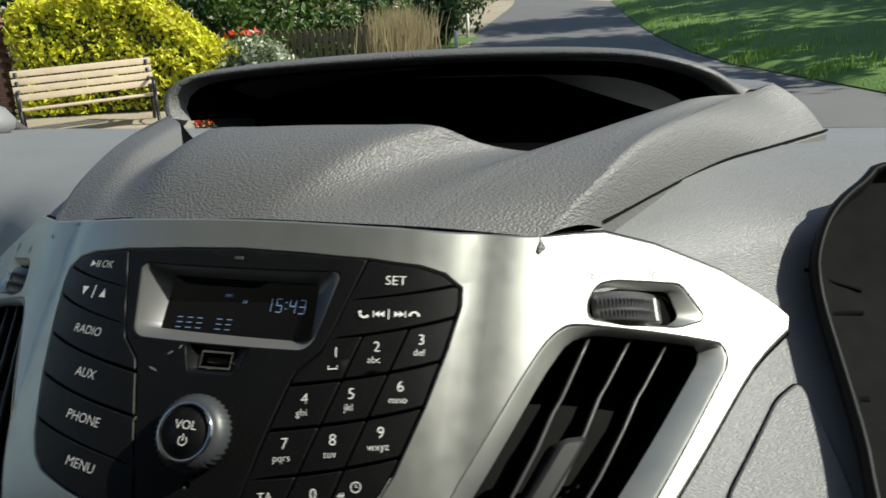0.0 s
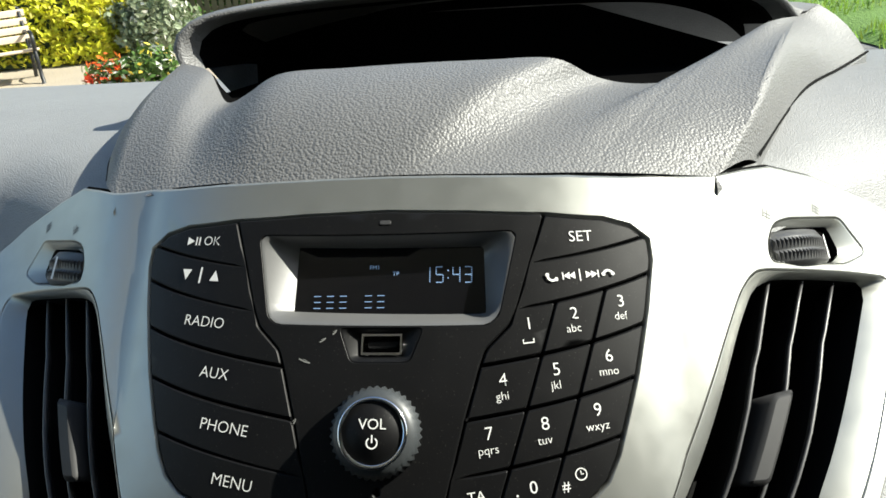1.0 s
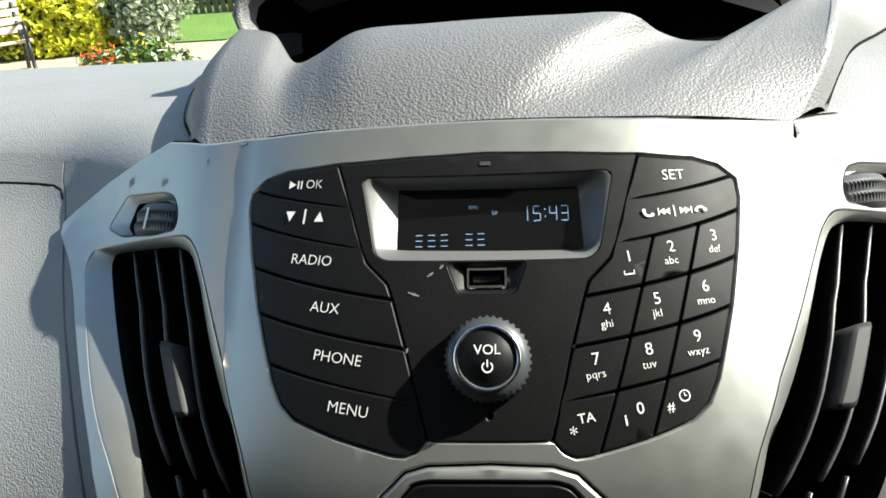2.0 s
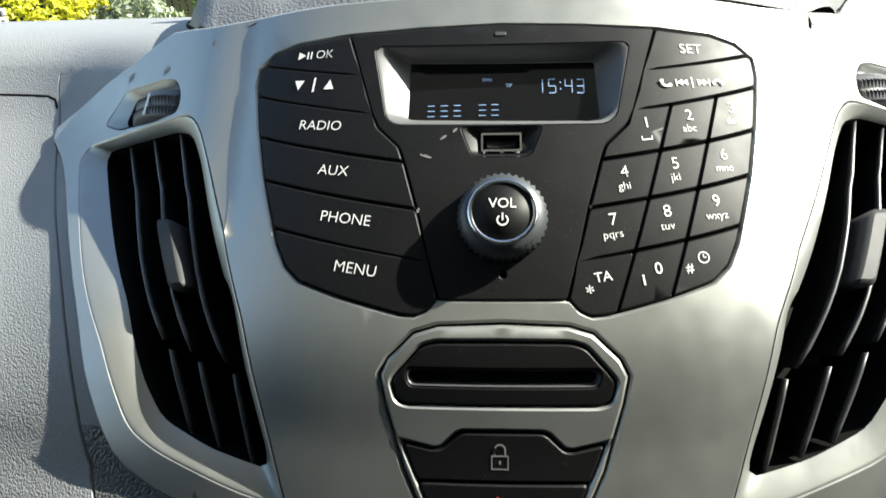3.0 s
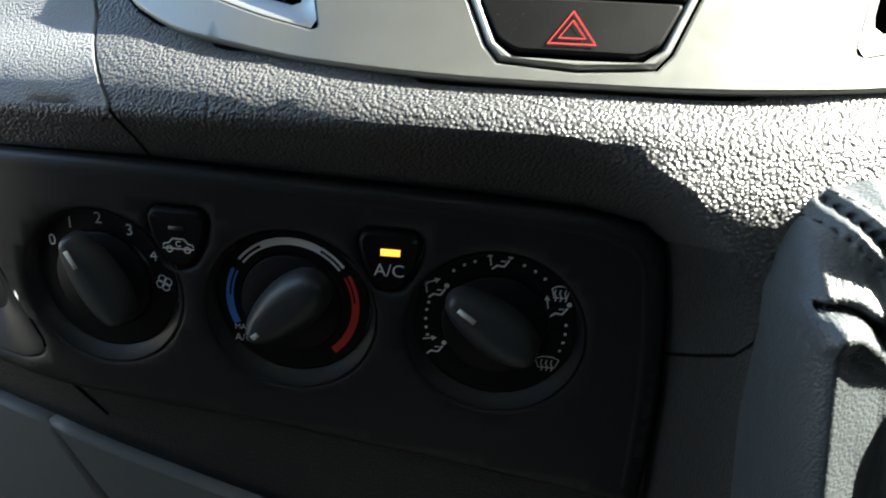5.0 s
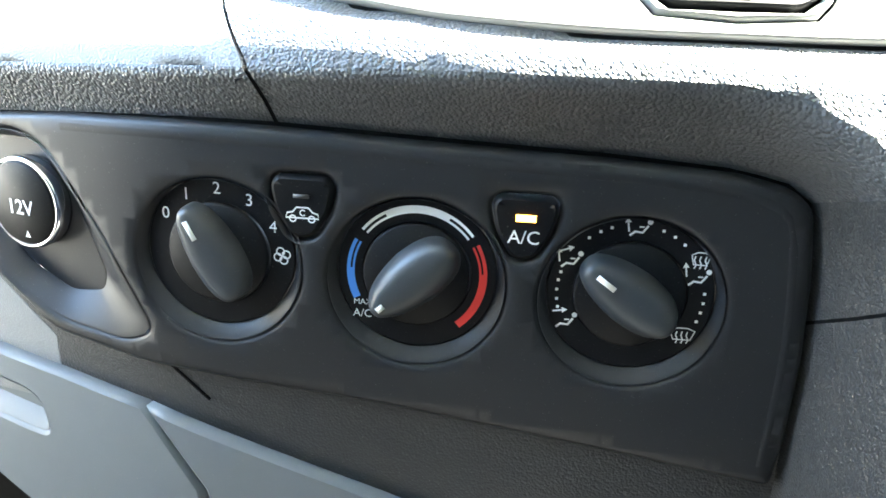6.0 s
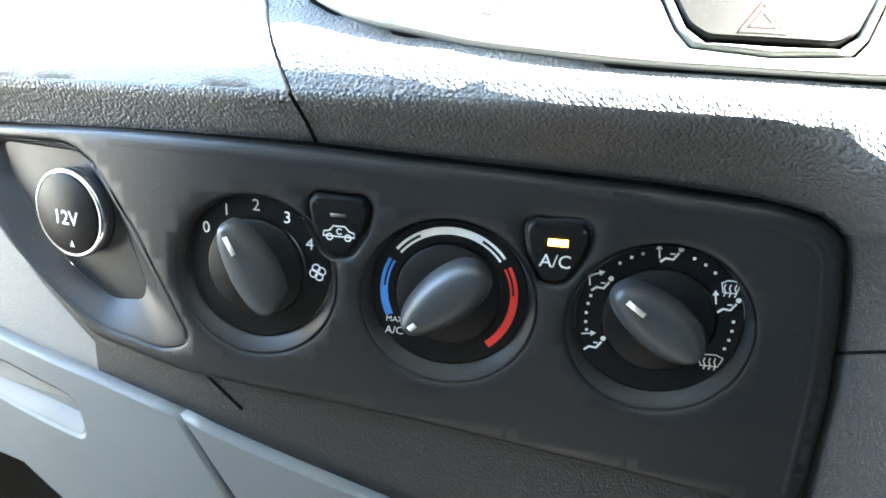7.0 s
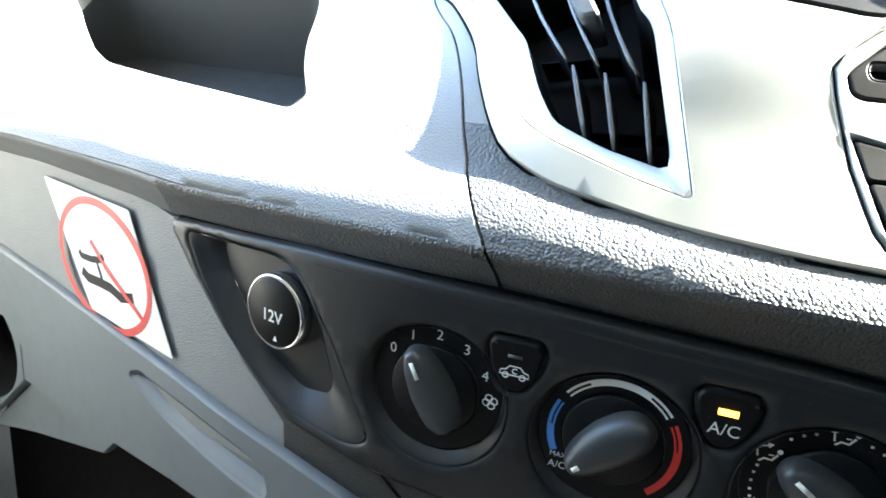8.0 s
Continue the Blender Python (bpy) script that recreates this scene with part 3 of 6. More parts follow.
for feet, sign in ((foot_r, 1), (foot_l, -1)):
    line = spline([tuple(p) for p in feet], 50)
    part("shut_line", grid([[p + Vector((-sign * 0.0008, 0, 0.0070)), p + Vector((sign * 0.0010, 0, 0.0064)), p + Vector((sign * 0.0016, 0, 0.0040))] for p in line]), GAP, pod)
for crest, foot in ((CREST_LEFT[0], FOOT_LEFT[0]), (CREST_RIGHT[0], FOOT_RIGHT[0])):
    line = along([crest, foot], 9)
    part("apron", grid([[p, p + Vector((0, -0.010, -0.008)), p + Vector((0, -0.012, -0.034))] for p in line]), GRAIN, pod)

# ---- silver centre fascia ----
PAD = [(0.0, 1.7308), (0.057, 1.729), (0.112, 1.7253), (0.152, 1.7193), (0.1715, 1.7123), (0.185, 1.7015), (0.186, 1.690), (0.180, 1.664), (0.170, 1.6325), (0.1545, 1.595), (0.147, 1.583),
       (0.136, 1.5752), (0.107, 1.568), (0.066, 1.5598), (0.056, 1.5592), (0.0487, 1.5622), (0.042, 1.5688), (0.0, 1.5688)]
RING = [(0.0, 1.557), (0.042, 1.5554), (0.0582, 1.551), (0.0755, 1.5358), (0.081, 1.5254), (0.0775, 1.508), (0.0655, 1.4668), (0.05, 1.4325), (0.042, 1.4231), (0.0, 1.42)]
VENT = [(0.3877, 1.6138), (0.3827, 1.6244), (0.2606, 1.6635), (0.2483, 1.6661), (0.237, 1.6591), (0.2243, 1.6392), (0.1774, 1.5494), (0.1452, 1.4387), (0.1488, 1.4372), (0.1831, 1.4451), (0.2401, 1.4628), (0.2623, 1.4737), (0.2936, 1.5219)]
MOUTH = [(0.3681, 1.6217), (0.3671, 1.6288), (0.2765, 1.6552), (0.2571, 1.6565), (0.2412, 1.639), (0.1915, 1.5536), (0.1631, 1.4668), (0.1625, 1.4557), (0.2045, 1.4653), (0.2442, 1.4803), (0.2615, 1.5024), (0.2874, 1.5469)]
WELL = [(0.2645, 1.6783), (0.2718, 1.6887), (0.2871, 1.6879), (0.3443, 1.6731), (0.3676, 1.6439), (0.3429, 1.6438), (0.2962, 1.6568), (0.2663, 1.6676)]
WHEEL_HOLE = [(0.2671, 1.6783), (0.2731, 1.6873), (0.3377, 1.6709), (0.3482, 1.6501), (0.3353, 1.6468), (0.2974, 1.6572), (0.269, 1.6687)]
fascia = thing("centre_fascia", "satin warm silver painted plastic centre fascia with radio and vent openings", "fascia", (0, 0.05, 1.42))
holes = [both([(x + (0.0012 if x else 0), z) for x, z in PAD]), both(RING), rounded([wide(p) for p in VENT], 0.010), rounded(mirror(VENT), 0.010), rounded([wide(p) for p in WELL], 0.006), rounded(mirror(WELL), 0.006)]
part("fascia_panel", TOP.plate(whole(BORDER), 0.003, 0.010, 0.0016, holes, 0.011), SILVER, fascia)
part("shadow_gap", TOP.plate(inset(ccw(whole(BORDER)), -0.0022), -0.0018, 0.004, 0.0002, holes, 0.02), GAP, fascia)


def air_vent(side):
    flip = (lambda p: [wide(q) for q in p]) if side > 0 else mirror
    e = thing("air_vent", "tall silver-framed dashboard air vent with black upright slats", "air vent", TOP.at(side * 0.26, 1.5, 0), "centre air vents")
    part("surround", TOP.ribbon(rounded(flip(VENT), 0.010), rounded(flip(MOUTH), 0.008), 0.0026, -0.0090), SILVER, e, "silver chamfered surround")
    part("duct", join(TOP.wall(rounded(flip(MOUTH), 0.008), -0.0088, -0.085), TOP.plate(inset(ccw(flip(MOUTH)), -0.002), -0.08, 0.004, 0.0002)), DULL, e, "black air duct")
    for top, kink, gap, end in (((0.3395, 1.6356), (0.3157, 1.6125), (0.2472, 1.5272), (0.2209, 1.4729)), ((0.3081, 1.6454), (0.2851, 1.6196), (0.2217, 1.5221), (0.199, 1.4659)), ((0.2737, 1.654), (0.2502, 1.6184), (0.1943, 1.517), (0.1737, 1.4582))):
        def step(p, q, t, dx=0.0):
            return (p[0] + (q[0] - p[0]) * t + dx, p[1] + (q[1] - p[1]) * t)
        bow = step(kink, gap, 0.45, 0.0022)
        upper = [top, step(top, kink, 0.88, 0.0016), step(kink, gap, 0.03, 0.0004), step(kink, gap, 0.2, 0.0014), bow, step(kink, gap, 0.75, 0.0012), step(kink, gap, 0.97)]
        lower = [step(gap, end, 0.05, -0.0035), end]
        for piece in (upper, lower):
            line = dense(flip(piece), 0.010, False)
            rows = []
            for i, q in enumerate(line):
                dx = 0.0019 if 0 < i < len(line) - 1 else 0.0013
                rows.append([TOP.at(q[0] - dx, q[1], -0.0102), TOP.at(q[0] - dx * 0.5, q[1], -0.0090), TOP.at(q[0] + dx * 0.5, q[1], -0.0090), TOP.at(q[0] + dx, q[1], -0.0102), TOP.at(q[0] + dx * 0.7, q[1], -0.0135), TOP.at(q[0] - dx * 0.7, q[1], -0.0135)])
            v, f = grid(rows, True)
            f += [tuple(range(6)), tuple(range(len(v) - 6, len(v)))]
            bar_ = part("slat", (v, f), SLAT, e)
            part("fin", grid([[TOP.at(q[0] - 0.0009, q[1], -0.0130), TOP.at(q[0] - 0.0009, q[1], -0.050), TOP.at(q[0] + 0.0009, q[1], -0.050), TOP.at(q[0] + 0.0009, q[1], -0.0130)] for q in line]), DULL, bar_)
    for z in (1.50, 1.575):
        part("cross_vane", grid([[TOP.at(side * (0.16 + (z - 1.46) * 0.5 + 0.09 * k / 6), z + dz, off) for k in range(7)] for dz, off in ((0, -0.056), (0.002, -0.056), (0.002, -0.075), (0, -0.075))]), DULL, e)
    tab = [(0.274, 1.5969), (0.2546, 1.5997), (0.2302, 1.5631), (0.2456, 1.5597)]
    part("tab", TOP.plate(rounded(flip(tab), 0.005), -0.0020, 0.030, 0.0030, (), 0.008), TAB, e, "black sliding vent tab")
    w = thing("vent_wheel", "knurled black vent thumbwheel with a white marker bar", "thumbwheel", TOP.at(side * 0.313, 1.668, 0), "vent thumbwheels")
    part("well", TOP.ribbon(rounded(flip(WELL), 0.006), rounded(flip(WHEEL_HOLE), 0.005), 0.0026, -0.0045), SILVER, w, "silver recess")
    part("well_floor", TOP.plate(inset(ccw(rounded(flip(WHEEL_HOLE), 0.005)), -0.001), -0.010, 0.003, 0.0002), GAP, w)
    a, b, c = [TOP.at(*q, 0.0) for q in flip([(0.2687, 1.6755), (0.337, 1.6578), (0.3002, 1.6674)])]
    right = (b - a).normalized() * side
    out = TOP.normal(*flip([(0.3038, 1.6677)])[0])
    out = (out - right * out.dot(right)).normalized()
    m = Matrix((right, out.cross(right), out)).transposed().to_4x4()
    m.translation = c + Vector((0, -0.001, 0))
    m = m @ Matrix.Diagonal((1.12, 1.22, 1.12, 1))
    R = 0.060

    def on_wheel(deg, v, lift):
        return Vector(((R + lift) * math.sin(radians(deg)), v, (R + lift) * math.cos(radians(deg)) - R + 0.0075))
    profile = ((-0.0130, -0.012), (-0.0130, -0.0035), (-0.0105, -0.0008), (-0.0100, 0.0), (0.0060, 0.0), (0.0068, -0.0008), (0.0110, -0.0030), (0.0118, -0.012))
    v, f = grid([[on_wheel(-32 + 64 * i / 30, p, q) for p, q in profile] for i in range(31)])
    f += [tuple(range(8)), tuple(range(len(v) - 8, len(v)))]
    part("wheel", moved((v, f), m), SLAT, w, "black knurled wheel")
    teeth = []
    for row in (-0.0098, -0.0016):
        for i in range(20):
            d0, d1 = -30 + 3.0 * i, -30 + 3.0 * (i + 1)
            p = [on_wheel(d0, row, 0), on_wheel(d1, row, 0), on_wheel(d1, row + 0.0076, 0), on_wheel(d0, row + 0.0076, 0), on_wheel((d0 + d1) / 2, row + 0.0052, 0.0016)]
            teeth.append((p, [(0, 1, 4), (1, 2, 4), (2, 3, 4), (3, 0, 4)]))
    tagged(part("knurling", moved(join(*teeth), m), SLAT, w, smooth=False), kind="stuff")
    mark = 21 if side > 0 else 4
    part("marker", moved(grid([[on_wheel(mark + da, p, 0.0019) for p in (-0.0098, -0.004, 0.002, 0.0064)] for da in (-1.5, 0, 1.5)]), m), PRINT, w, "white marker bar")
    for x, z, rows_ in ((0.3405, 1.6856, 3), (0.2881, 1.6967, 2)):
        icon = join(*[stroke([(-0.0045, 0.0028 * k - 0.003), (0.0045, 0.0028 * k - 0.003)], 0.0010) for k in range(rows_)], stroke([(-0.0045, -0.0045), (-0.0045, 0.0045)], 0.0008), stroke([(0.0, -0.0045), (0.0, 0.0045)], 0.0007))
        part("icon", moved(icon, TOP.tangent(side * x, z, 0.0034, -12 * side)), LEGEND_GREY, e)


air_vent(-1)
air_vent(1)

# ---- radio control panel ----
radio = thing("radio_panel", "black radio control panel with keypad, volume knob and small display", "radio", TOP.at(0, 1.57, 0))
SPINE = [(0.112, 1.7253), (0.1016, 1.6987), (0.092, 1.6745), (0.087, 1.6664), (0.0713, 1.6547), (0.067, 1.645), (0.0575, 1.6188), (0.0487, 1.5895), (0.042, 1.5688)]
OUT_D = [(0.1797, 1.704), (0.182, 1.683), (0.1757, 1.657), (0.1662, 1.631), (0.1548, 1.6036)]
IN_D = [(0.1016, 1.6987), (0.092, 1.6745), (0.0693, 1.646), (0.058, 1.6187), (0.0487, 1.5895)]
WING = PAD[2:-1] + list(reversed(SPINE))[1:-1]
CENTRE = both([(0.0, 1.7308), (0.057, 1.729)] + [(x - 0.0009, z) for x, z in SPINE])
LCD_OUT = [(-0.0921, 1.7150), (-0.0880, 1.7172), (0.0880, 1.7172), (0.0921, 1.7150), (0.0800, 1.6720), (0.0725, 1.6672), (-0.0745, 1.6682), (-0.0810, 1.6720)]
LCD_IN = [(-0.0680, 1.7142), (0.0699, 1.7132), (0.0716, 1.6756), (-0.0682, 1.6777)]
USB_OUT = [(-0.0285, 1.6660), (0.0285, 1.6660), (0.0205, 1.6500), (0.0165, 1.6488), (-0.0165, 1.6488), (-0.0205, 1.6500)]
USB_IN = [(-0.0140, 1.6640), (0.0140, 1.6640), (0.0140, 1.6530), (-0.0140, 1.6530)]
part("backplate", TOP.plate(both(PAD), -0.004, 0.006, 0.0004, [inset(ccw(LCD_OUT), -0.002), inset(ccw(USB_OUT), -0.002)], 0.014), GAP, radio)
part("centre_plate", TOP.plate(rounded(CENTRE, 0.002, 2), 0.0035, 0.006, 0.0008, [rounded(LCD_OUT, 0.003), rounded(USB_OUT, 0.003), arc(0.0022, 0, 330, 11, 0.0004, 1.5828)], 0.010), BLACK, radio, "black satin centre plate")
part("pin_hole", TOP.plate(arc(0.004, 0, 345, 23, 0.0004, 1.5828), -0.003, 0.002, 0.0002), GAP, radio)
display = part("display", TOP.plate(LCD_IN, -0.0125, 0.003, 0.0003, (), 0.02), GLOSS, radio, "dark display window with pale blue segments")
part("display_bezel", TOP.ribbon(rounded(LCD_OUT, 0.003), LCD_IN, 0.0034, -0.0125), BEZEL, radio, "silver grey sloping display bezel")
part("usb_surround", TOP.ribbon(rounded(USB_OUT, 0.003), USB_IN, 0.0034, -0.003), BLACK, radio)
usb = part("usb_socket", join(TOP.ribbon(USB_IN, inset(ccw(USB_IN), 0.0012), 0.0, 0.0), TOP.wall(inset(ccw(USB_IN), 0.0012), 0.0, -0.02)), CHROME, radio, "chrome-edged usb socket")
part("tongue", TOP.plate([(-0.010, 1.6605), (0.010, 1.6605), (0.010, 1.6575), (-0.010, 1.6575)], -0.004, 0.006, 0.0003), BLACK, usb)
part("usb_dark", TOP.plate(inset(ccw(USB_IN), 0.001), -0.017, 0.002, 0.0002), DULL, usb)
part("badge", TOP.plate(rounded([(-0.004, 1.7232), (0.004, 1.7232), (0.004, 1.7256), (-0.004, 1.7256)], 0.001), 0.0042, 0.001, 0.0002), SLAT, radio)


def lying(geo, x, z, off, turn=0.0):
    return moved(geo, TOP.tangent(x, z, off, turn))


def tri2(cx, cy, w, h):
    return [(cx - w / 2, cy - h / 2, 0), (cx + w / 2, cy - h / 2, 0), (cx, cy + h / 2, 0)], [(0, 1, 2)]


def quad2(x0, y0, x1, y1):
    return [(x0, y0, 0), (x1, y0, 0), (x1, y1, 0), (x0, y1, 0)], [(0, 1, 2, 3)]


def tri_side(cx, cy, w, h):
    return [(cx - w / 2, cy - h / 2, 0), (cx - w / 2, cy + h / 2, 0), (cx + w / 2, cy, 0)], [(0, 1, 2)]


def handset(cx, cy, r, turn):
    c = arc(r, 200 + turn, 340 + turn, 10, cx, cy)
    return join(stroke(c, r * 0.45), loop2d(arc(r * 0.38, 0, 330, 11, *c[0])), loop2d(arc(r * 0.38, 0, 330, 11, *c[-1])))


def button(side, poly, legends):
    poly = inset(ccw(poly), 0.00065)
    b = part("button", TOP.plate(rounded(poly, 0.0016, 2), 0.0036, 0.006, 0.0009, (), 0.009), BLACK, radio, "black button with a white legend")
    for x, z, geo, turn in legends:
        part("legend", lying(geo, x, z, 0.0040, turn), PRINT, b)


def row_poly(wing, k):
    p = wing
    if k > 0:
        p = clip(p, OUT_D[k - 1], IN_D[k - 1])
    if k < 5:
        p = clip(p, IN_D[k], OUT_D[k])
    return p


wing = ccw(WING)
SLANT = (5.5, 6.5, 8.0, 8.5, 9.0, 9.5)
left = [[(-0.137, 1.7119, join(tri_side(-0.0120, 0, 0.0060, 0.0064), quad2(-0.0078, -0.0032, -0.0066, 0.0032), quad2(-0.0050, -0.0032, -0.0038, 0.0032), moved(lettering("OK", 0.0100, -0.0001), Matrix.Translation((0.0065, 0, 0)))), -SLANT[0])],
        [(-0.137, 1.6921, join(([(-0.0165, 0.004, 0), (-0.0085, 0.004, 0), (-0.0125, -0.004, 0)], [(0, 1, 2)]), quad2(-0.0008, -0.006, 0.0008, 0.006), tri2(0.0125, 0, 0.008, 0.008)), -SLANT[1])],
        [(-0.1293, 1.6664, lettering("RADIO", 0.0110, -0.00012), -SLANT[2])], [(-0.1168, 1.6397, lettering("AUX", 0.0110, -0.00012), -SLANT[3])], [(-0.1059, 1.6123, lettering("PHONE", 0.0110, -0.00012), -SLANT[4])], [(-0.0974, 1.5843, lettering("MENU", 0.0110, -0.00012), -SLANT[5])]]
for k in range(6):
    button(-1, mirror(row_poly(wing, k)), left[k])
button(1, row_poly(wing, 0), [(0.1366, 1.7105, lettering("SET", 0.0112, -0.0001), SLANT[0])])
skip = moved(join(handset(-0.0225, 0.001, 0.0042, -30), tri_side(-0.0110, 0, -0.005, 0.006), tri_side(-0.0065, 0, -0.005, 0.006), quad2(-0.0145, -0.003, -0.0135, 0.003), quad2(-0.0005, -0.005, 0.0005, 0.005), tri_side(0.0075, 0, 0.005, 0.006), tri_side(0.012, 0, 0.005, 0.006), quad2(0.0148, -0.003, 0.0158, 0.003), handset(0.0235, -0.002, 0.0042, 180)), Matrix.Scale(0.86, 4))
button(1, row_poly(wing, 1), [(0.1351, 1.6894, skip, SLANT[1])])
COL_A, COL_B = ((0.1182, 1.6767), (0.0726, 1.5605)), ((0.1518, 1.6792), (0.1078, 1.5678))
KEYPAD = [[("1", "_"), ("2", "abc"), ("3", "def")], [("4", "ghi"), ("5", "jkl"), ("6", "mno")], [("7", "pqrs"), ("8", "tuv"), ("9", "wxyz")], [("*", "TA"), ("i", "0"), ("#", "")]]
SPOT = [[(0.0994, 1.6625), (0.1298, 1.6656), (0.1619, 1.6680)], [(0.0819, 1.6345), (0.1167, 1.6380), (0.1516, 1.6410)], [(0.0725, 1.6080), (0.1085, 1.6114), (0.1425, 1.6150)], [(0.0612, 1.5778), (0.0969, 1.5823), (0.1271, 1.5862)]]
for r in range(4):
    row = row_poly(wing, r + 2)
    cells = [clip(row, COL_A[1], COL_A[0]), clip(clip(row, *COL_A), COL_B[1], COL_B[0]), clip(row, *COL_B)]
    for c in range(3):
        big, small = KEYPAD[r][c]
        x, z = SPOT[r][c]
        if r < 3:
            lines = join(moved(lettering(big, 0.0120, -0.0001), Matrix.Translation((0.001, 0.0048, 0))), moved(lettering(small, 0.0078, -0.00008), Matrix.Translation((-0.001, -0.0052, 0))) if small != "_" else stroke([(-0.0045, -0.0052), (-0.0045, -0.0078), (0.0025, -0.0078), (0.0025, -0.0052)], 0.0009))
        elif c == 0:
            lines = join(moved(lettering("TA", 0.0092), Matrix.Translation((0.004, 0.003, 0))), moved(lettering("*", 0.0125), Matrix.Translation((-0.006, -0.006, 0))))
        elif c == 1:
            lines = join(moved(lettering("0", 0.0110), Matrix.Translation((0.004, 0.002, 0))), moved(lettering("i", 0.0100, 0.0002), Matrix.Translation((-0.007, -0.004, 0))))
        else:
            lines = join(moved(lettering("#", 0.0090), Matrix.Translation((-0.007, -0.003, 0))), stroke(arc(0.0036, 0, 340, 18, 0.004, 0.003), 0.0007, True), stroke([(0.004, 0.0052), (0.004, 0.003), (0.0056, 0.003)], 0.0006))
        button(1, cells[c], [(x, z, lines, SLANT[r + 2])])
# display segments
SEG = {"0": "abcdef", "1": "bc", "2": "abdeg", "3": "abcdg", "4": "bcfg", "5": "acdfg", "A": "abcefg"}


def seven(ch, w, h, t):
    geo = []
    for s in SEG[ch]:
        if s in "adg":
            n = 5
            y = {"a": h, "d": 0, "g": h / 2}[s]
            geo += [quad2(w * (k + 0.6) / (n + 0.6) - t / 2, y - t / 2, w * (k + 0.6) / (n + 0.6) + t / 2, y + t / 2) for k in range(n)]
        else:
            n = 4
            x = w if s in "bc" else 0
            y0 = h / 2 if s in "bf" else 0
            geo += [quad2(x - t / 2, y0 + h / 2 * (k + 0.5) / n - t * 0.6, x + t / 2, y0 + h / 2 * (k + 0.5) / n + t * 0.6) for k in range(n)]
    return join(*geo)


clock = join(*[moved(seven(c, 0.0050, 0.0115, 0.0008), Matrix.Translation((x, -0.0058, 0))) for c, x in (("1", -0.0200), ("5", -0.0105), ("4", 0.0015), ("3", 0.0100))], quad2(-0.0024, -0.003, -0.0014, -0.0020), quad2(-0.0024, 0.0026, -0.0014, 0.0036))
part("clock_digits", lying(clock, 0.0460, 1.6978, -0.0120, 0), LCD, display, "pale blue clock digits")
bars = join(*[quad2(x, y, x + 0.0052, y + 0.0006) for x in (-0.027, -0.0175, -0.008, 0.0105, 0.0195) for y in (0.0, 0.0044, 0.0088)])
part("station_bars", lying(bars, -0.0265, 1.6797, -0.0120, 0), LCD, display, "pale blue station name bars")
part("small_marks", join(lying(lettering("FM1", 0.0044), -0.0096, 1.7024, -0.0120), lying(lettering("TP", 0.0044), 0.0060, 1.6988, -0.0120)), LCD, display)
for x, z, turn, n in ((-0.0520, 1.6490, -20, 0.0042), (-0.0400, 1.6600, 35, 0.0026), (-0.0320, 1.6642, 50, 0.0020), (-0.0560, 1.6180, 70, 0.0018)):
    part("scuff", lying(join(stroke([(-n, 0.0002), (0, -0.0003), (n, 0.0001)], 0.0009), stroke([(-n * 0.3, 0.0010), (n * 0.5, 0.0007)], 0.0004)), x, z, 0.0039, turn), LEGEND_GREY, radio, "pale scuff mark")
# volume knob
m = TOP.tangent(0.0, 1.6132, 0.0030)
knob = part("volume_knob", moved(lathe([(0.0280, 0.0), (0.0283, 0.003), (0.0276, 0.0100), (0.0256, 0.0135), (0.0222, 0.0160)], 76, 0.0019, (0, 1, 2)), m), KNOB, radio, "black knurled volume knob")
part("chrome_ring", moved(lathe([(0.0226, 0.0150), (0.0224, 0.0177), (0.0206, 0.0183), (0.0196, 0.0165)], 64), m), CHROME, knob, "thin chrome ring")
part("knob_face", moved(lathe([(0.0203, 0.0155), (0.0198, 0.0168), (0.0005, 0.0172)], 64), m), BLACK, knob)
part("legend", moved(join(moved(lettering("VOL", 0.0094, 0.0), Matrix.Translation((0, 0.0050, 0))), stroke(arc(0.0034, 125, 415, 20, 0, -0.0062), 0.0009), quad2(-0.0005, -0.0062, 0.0005, -0.0014)), m @ Matrix.Translation((0, 0, 0.0176))), PRINT, knob)

# ---- disc slot and switch panel ----
disc = thing("disc_player_panel", "silver trimmed disc slot panel with two black switches below", "switch panel", TOP.at(0, 1.44, 0))
DISC = [(0.0, 1.5464), (0.0435, 1.5459), (0.0535, 1.5432), (0.069, 1.5272), (0.0732, 1.5216), (0.0695, 1.5094), (0.063, 1.5066), (0.0, 1.5068)]
SLOT = [(-0.061, 1.5294), (0.061, 1.5294), (0.0622, 1.5251), (0.06, 1.5194), (-0.06, 1.5194), (-0.0622, 1.5251)]
LOCK = [(-0.0646, 1.4831), (-0.044, 1.4794), (-0.039, 1.4802), (-0.0285, 1.4893), (-0.025, 1.4907), (0.025, 1.4907), (0.0285, 1.4893), (0.039, 1.4796), (0.044, 1.4786), (0.0646, 1.4831), (0.0556, 1.4606), (-0.0556, 1.4606)]
HAZ = [(-0.055, 1.4595), (0.055, 1.4595), (0.043, 1.436), (0.033, 1.4296), (-0.033, 1.4296), (-0.043, 1.436)]
WELLS = both([(0.0, 1.4923), (0.0262, 1.492), (0.0298, 1.4905), (0.0395, 1.4814), (0.0445, 1.4805), (0.0668, 1.4853), (0.044, 1.4345), (0.0345, 1.427), (0.0, 1.4263)])
ring = inset(ccw(both(RING)), 0.0016)
part("panel", TOP.plate(ring, 0.0035, 0.006, 0.0018, [rounded(both(DISC), 0.004), WELLS], 0.009), SILVER, disc)
part("ring_gap", TOP.plate(inset(ccw(both(RING)), -0.001), -0.003, 0.003, 0.0002), GAP, disc)
